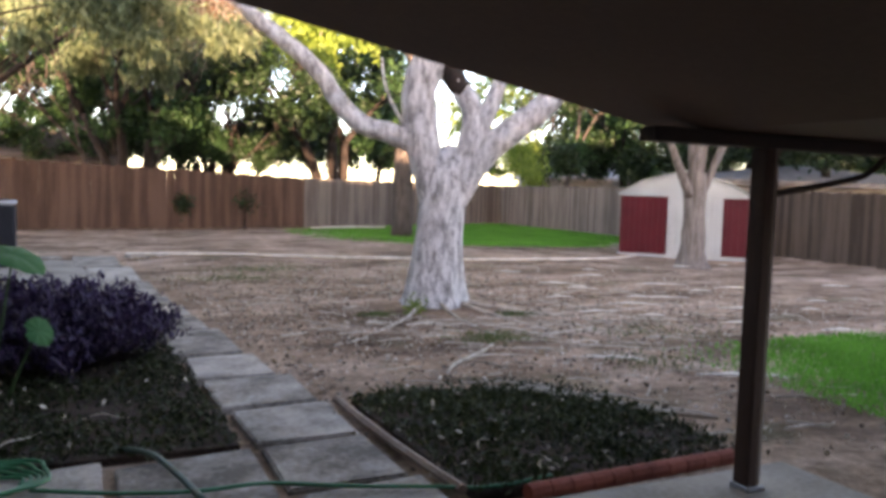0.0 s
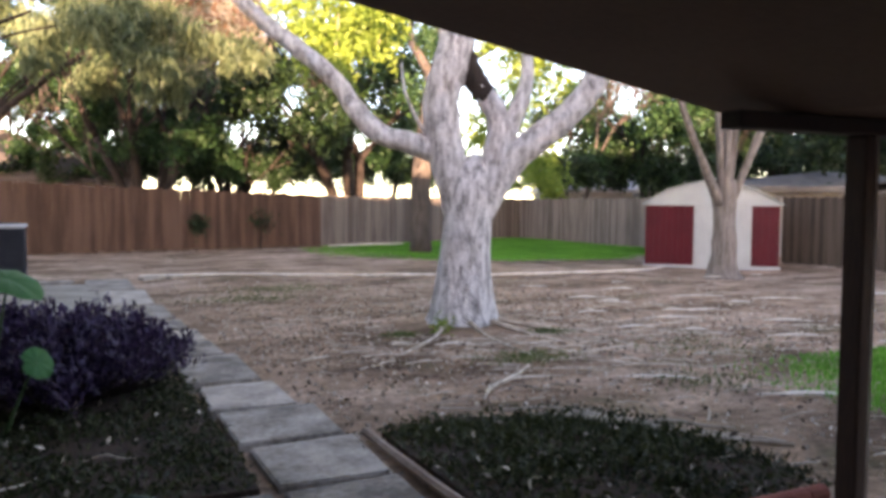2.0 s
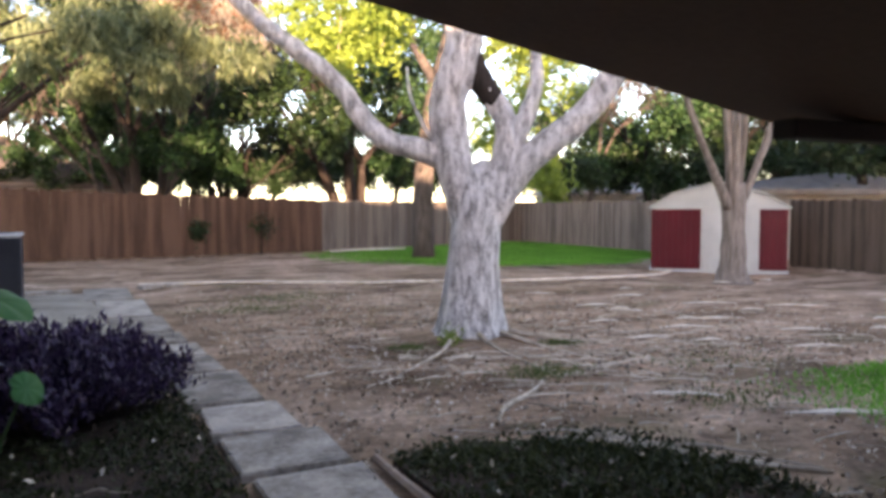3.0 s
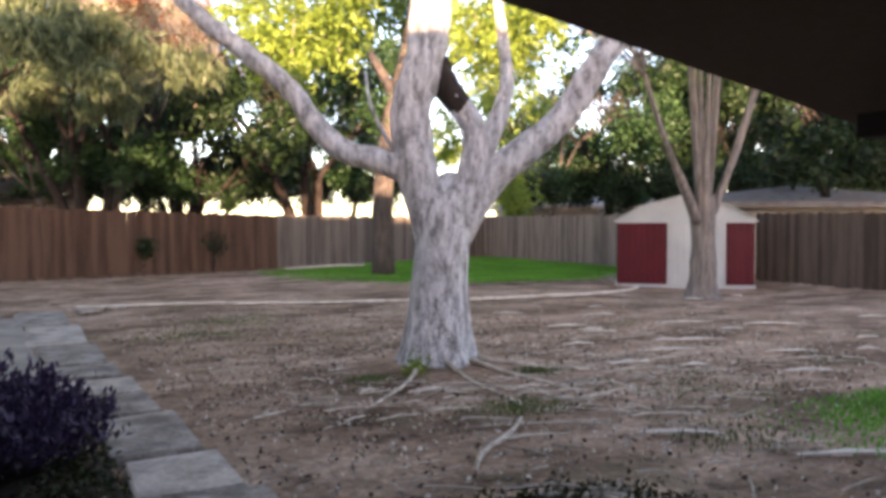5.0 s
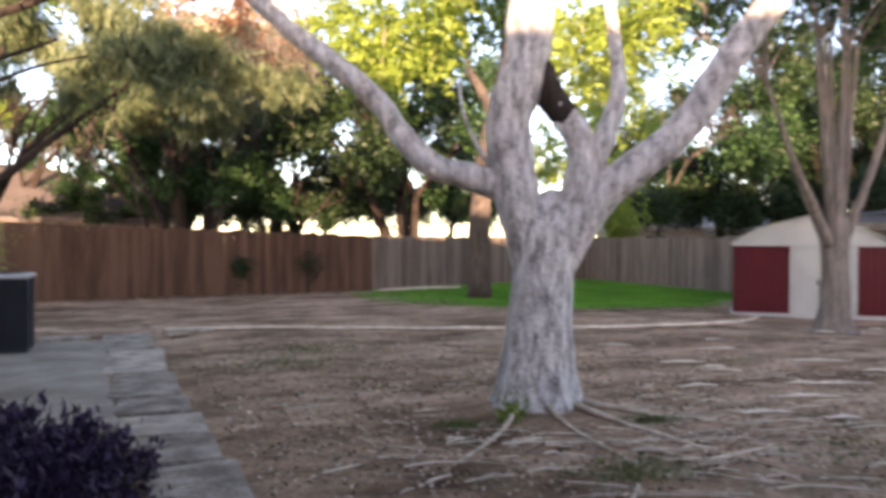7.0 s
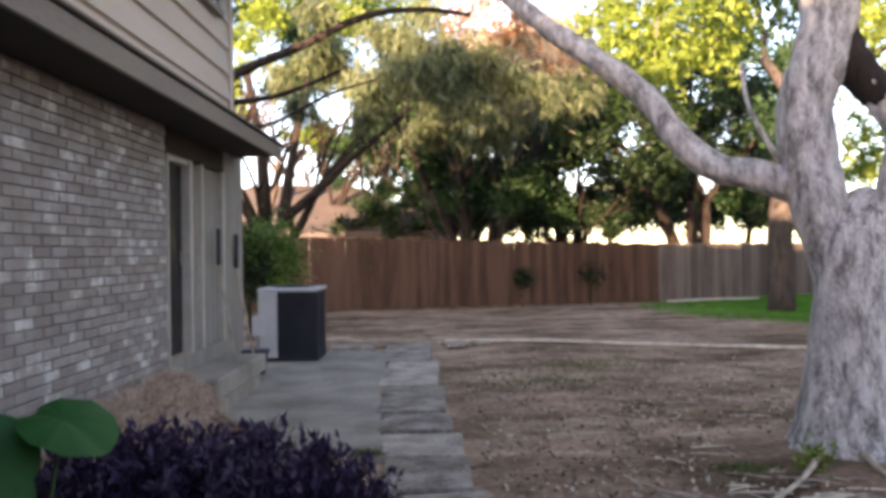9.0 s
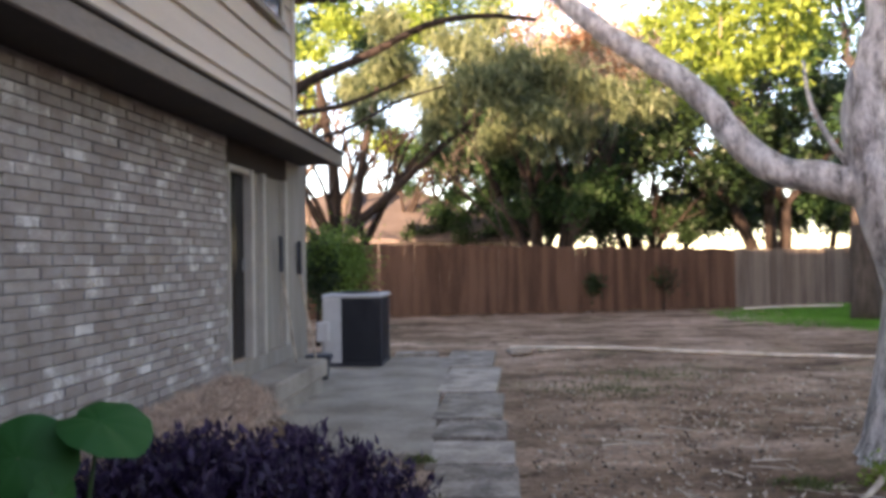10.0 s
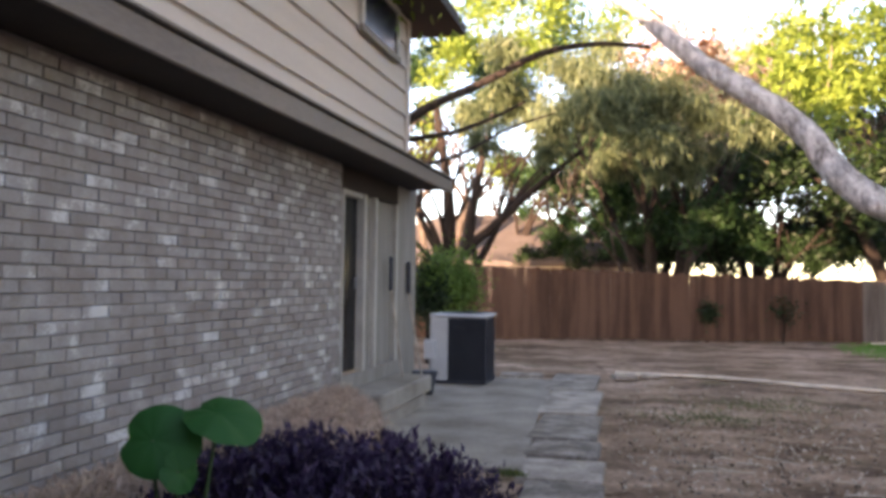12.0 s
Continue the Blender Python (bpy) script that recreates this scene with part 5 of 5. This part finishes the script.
# second leaf set, brighter and higher than the dark foliage
quads("young_leaves", rs.normal(size=(800, 3)) * (0.15, 0.2, 0.20) + (0.10, -0.12, 1.82), 0.10, 0.05, M["leaf_bush"], corner_bush, seed=18, label="bright yellow-green leaves near the top")

# ---- clutter on the ground ----
rs = np.random.RandomState(21)
P = np.column_stack([rs.uniform(0.5, 12, 20000), rs.uniform(3.5, 17, 20000), np.full(20000, 0.004)])
d = np.hypot(P[:, 0] - 4.4, P[:, 1] - 8.9)
P = P[(rs.rand(len(P)) < np.clip(1.3 - d / 5.5, 0.10, 1)) & ~((P[:, 0] < 1.7) & (P[:, 1] < 18) & (P[:, 0] < 1.9 - (P[:, 1] - 3) * 0.04)) ]
quads("leaf_litter", P, 0.045, 0.030, M["litter"], None, seed=22, kind="stuff", label="scattered dry leaves on the dirt", category="leaf litter", droop=0.0)
bm = bmesh.new()
rnd = random.Random(30)
for k in range(470):
    x, y = (rnd.gauss(5.2, 2.6), rnd.gauss(8.3, 2.6)) if k < 260 else (rnd.gauss(4.9, 1.1), rnd.gauss(8.5, 0.8))
    if x < 2.0 or y < 3.8 or math.hypot(x - 4.65, y - 9.85) < 0.6:
        continue
    a, L = rnd.gauss(-0.4, 0.5), rnd.uniform(0.12, 0.55)
    r = rnd.uniform(0.004, 0.011)
    tube([(x, y, 0.004), (x + math.cos(a) * L / 2, y + math.sin(a) * L / 2 + rnd.gauss(0, 0.02), 0.012), (x + math.cos(a) * L, y + math.sin(a) * L, 0.004)], [r, r, r * 0.6], 5, bm, steps=2)
tagged(part("fallen_twigs", bm, M["straw"]), "pale fallen twigs and bark strips on the dirt", "twigs", "", "stuff")
for k, (x, y, a, L) in enumerate([(7.6, 9.4, -18, 1.0), (8.6, 9.9, -20, 1.1), (8.9, 8.6, -24, 0.9), (9.8, 11.4, -20, 1.2), (7.9, 11.9, -15, 0.9), (10.9, 10.6, -25, 1.3), (6.6, 8.9, -10, 0.7), (9.3, 12.9, -12, 0.8), (8.0, 7.6, -25, 0.8), (5.6, 5.3, -26, 1.2), (4.9, 6.3, -30, 0.9)] + [(random.Random(i).uniform(6.0, 14.5), random.Random(i + 50).uniform(6.5, 14.5), random.Random(i + 90).gauss(-22, 7), random.Random(i + 70).uniform(0.3, 0.8)) for i in range(16)]):
    bm = tube([(-L / 2, 0, 0.0), (0, 0.03, 0.012), (L / 2, 0, 0)], [0.012, 0.034, 0.010], 7, None, 0.5, k)
    bmesh.ops.scale(bm, vec=(0.75, 1, 0.6), verts=bm.verts)
    o = part("bark_strip", bm, M["pale_bark_strip"])
    o.matrix_basis = pose(x, y, 0.006, 0, 0, a)
    tagged(o, "pale fallen bark strip lying on the dirt", "bark strip", "bark strips")
for k, (x, y, a, L) in enumerate([(-0.2, 5.2, 55, 0.5), (-0.45, 5.05, 20, 0.35), (0.3, 5.6, -15, 0.3), (2.6, 3.9, 100, 0.25), (3.0, 3.85, 70, 0.2), (2.4, 4.3, 40, 0.2), (3.5, 5.25, -38, 1.0), (3.9, 4.9, -35, 0.7), (3.3, 5.55, -30, 0.8)]):
    r = 0.006 + 0.008 * (L > 0.6)
    o = part("twig", tube([(-L / 2, 0, 0.02), (-L * 0.1, 0.03, 0.05), (L * 0.2, -0.01, 0.04), (L / 2, 0.02, 0.025)], [r, r, r * 0.8, r * 0.5], 5, None, 0.3, k), M["straw"])
    o.matrix_basis = pose(x, y, 0.01, 0, 0, a)
    tagged(o, "pale dry twig lying in the garden bed", "twig", "twigs in the bed")
# low pale edging line across the yard
line = part("timber", tube([(7.9, 27.2, 0.10), (9.4, 27.7, 0.12), (11.0, 28.2, 0.10)], [0.03, 0.035, 0.03], 6, None, 0.2, 8), M["pale_bark_strip"])
tagged(line, "pale timber lying along the foot of the fence", "timber")
edge = [(1.3, 18.3), (3.2, 18.1), (4.7, 17.4), (6.1, 16.9), (7.6, 16.5), (9.0, 16.2), (10.6, 16.1), (12.4, 16.2), (13.6, 16.9)]
bm = tube([(x, y, 0.018) for x, y in edge], [0.034] * len(edge), 6, None, 0.5, 4, steps=6)
tagged(part("garden_edging", bm, M["pale_bark_strip"]), "low pale weathered edging line across the dirt", "edging")
bm = tube([(1.87, 5.62, 0.03), (1.88, 4.6, 0.03), (1.93, 3.66, 0.035)], [0.03, 0.03, 0.03], 6, None, 0.2, 2)
tagged(part("edging_board", bm, M["strip"]), "thin weathered wooden edging beside the pavers", "edging")
bm = tube([(3.1, 5.62, 0.02), (3.5, 5.2, 0.03), (3.9, 4.7, 0.02), (4.3, 4.3, 0.02)], [0.02, 0.035, 0.03, 0.015], 7, None, 0.3, 2)
tagged(part("fallen_branch", bm, M["straw"]), "pale fallen branch beside the garden bed", "branch")
red = thing("brick_edging", "row of rounded red-brown edging blocks along the garden bed", "edging", (0, 0, 0))
for k in range(11):
    x = 2.22 + k * 0.135
    y = 3.49 + 0.07 * (k / 10)
    bm = tube([(x, y, 0.04), (x + 0.128, y + 0.008, 0.042)], [0.048, 0.048], 10, steps=1)
    part("block", bm, M["edging"], red)


def hose():
    e = thing("garden_hose", "green garden hose lying coiled on the pavers", "hose", (0, 0, 0))
    pts = []
    for k in range(90):
        a = k * 0.33
        r = 0.14 + 0.0016 * k + 0.02 * math.sin(k * 1.7)
        pts.append((-0.30 + r * 1.1 * math.cos(a), 4.50 + r * math.sin(a), 0.045 + 0.0006 * k + 0.006 * math.sin(k)))
    part("coil", tube(pts, [0.011] * len(pts), 6, steps=2), M["hose"], e, "", True)
    run = [(-0.1, 4.36, 0.055), (0.3, 4.18, 0.05), (0.65, 4.08, 0.05), (1.0, 4.06, 0.052), (1.4, 3.86, 0.055), (1.75, 3.74, 0.05), (2.1, 3.66, 0.03), (2.5, 3.70, 0.03)]
    part("run", tube(run, [0.011] * len(run), 6, steps=6), M["hose"], e, "", True)


hose()
bm = tube([(0.35, 4.95, 0.03), (0.50, 4.70, 0.06), (0.60, 4.3, 0.055), (0.66, 3.95, 0.055)], [0.018] * 4, 6, steps=5)
tagged(part("hose_end", bm, M["hose_old"], None, "", True), "faded grey-green hose end bent over the pavers", "hose")
bed = [(-1.49, 5.6), (-0.85, 5.6), (-0.8, 9.5), (-0.9, 11.2), (-1.49, 11.3)]
rs = np.random.RandomState(41)
P = np.array(scatter(bed, 17000, 40, 0.05))
s = np.clip((-0.5 - P[:, 0]) / 0.9, 0, 1)
P[:, 2] = 0.5 * s * s * (3 - 2 * s) - 0.03 + np.abs(rs.normal(size=len(P))) * 0.03
quads("bed_mulch", P, 0.09, 0.012, M["mulch"], None, seed=42, kind="stuff", label="tan dry grass and mulch along the brick wall", category="mulch", up=0.1)

# ---- bricks, the nearest as pieces ----
BW, BH, J = 0.245, 0.071, 0.009
bm = bmesh.new()
box_bm((-0.006, -BW / 2, -BH / 2), (0.012, BW / 2, BH / 2), 0.003, bm)
brick_me = bpy.data.meshes.new("brick")
bm.to_mesh(brick_me), bm.free()
brick_me.materials.append(M["brick"])
V, F, rnd, count = [], [], random.Random(77), 0
for row in range(33):
    z = 0.36 + row * (BH + J)
    y = 0.8 + (row % 2) * (BW + J) / 2
    while y < 11.3:
        dx = rnd.gauss(0, 0.0025)
        if 6.3 < y < 8.6 and 0.7 < z < 2.75 and count < 300:
            o = new("brick", brick_me)
            o.parent = house
            o.matrix_basis = pose(WX + dx, y, z, rnd.gauss(0, 0.5), 0, 0)
            count += 1
        else:
            x0, x1, i = WX - 0.006 + dx, WX + 0.012 + dx, len(V)
            y0, y1, z0, z1 = y - BW / 2, min(y + BW / 2, 11.38), z - BH / 2, z + BH / 2
            V += [(x0, y0, z0), (x0, y1, z0), (x0, y1, z1), (x0, y0, z1), (x1, y0 + .003, z0 + .003), (x1, y1 - .003, z0 + .003), (x1, y1 - .003, z1 - .003), (x1, y0 + .003, z1 - .003)]
            F += [(i + 4, i + 5, i + 6, i + 7), (i, i + 1, i + 5, i + 4), (i + 1, i + 2, i + 6, i + 5), (i + 2, i + 3, i + 7, i + 6), (i + 3, i, i + 4, i + 7)]
        y += BW + J
obj("brickwork", V, F, M["brick_rest"], house, "", False, kind="stuff")

# ---- things by the house corner ----
for k, (y, top, lean) in enumerate(((13.1, 2.0, 0.10), (13.95, 1.95, 0.13))):
    e = thing("garden_tool", "long-handled garden tool leaning against the grey wall", "garden tool", (WX + 0.02, y, 0), group="tools by the wall")
    part("handle", tube([(lean + 0.16, 0, 0.02), (0.10, 0, top * 0.55), (0.03, 0, top - 0.45)], [0.014, 0.014, 0.014], 6), M["straw"], e)
    part("head", box_bm((0.005, -0.05, top - 0.45), (0.045, 0.05, top), 0.012), M["ac_dark"], e, "dark metal head")
pot = thing("plant_pot", "dark round plant pot by the house corner", "plant pot", (-1.34, 14.45, 0.012))
part("body", tube([(0, 0, 0), (0, 0, 0.16), (0, 0, 0.30)], [0.13, 0.16, 0.19], 18, steps=2), M["ac_dark"], pot, "", True)
part("rim", tube([(0, 0, 0.301), (0, 0, 0.34)], [0.205, 0.205], 18, steps=1), M["ac_dark"], pot, "", True)
meter = thing("disconnect_box", "small grey electrical box on the air conditioner side", "electrical box", (-1.56, 15.62, 0.0))
part("post", box_bm((-0.02, -0.02, 0.0), (0.02, 0.02, 0.42), 0.004), M["metal"], meter)
part("cover", box_bm((-0.09, -0.06, 0.42), (0.09, 0.06, 0.72), 0.012), M["ac_light"], meter)
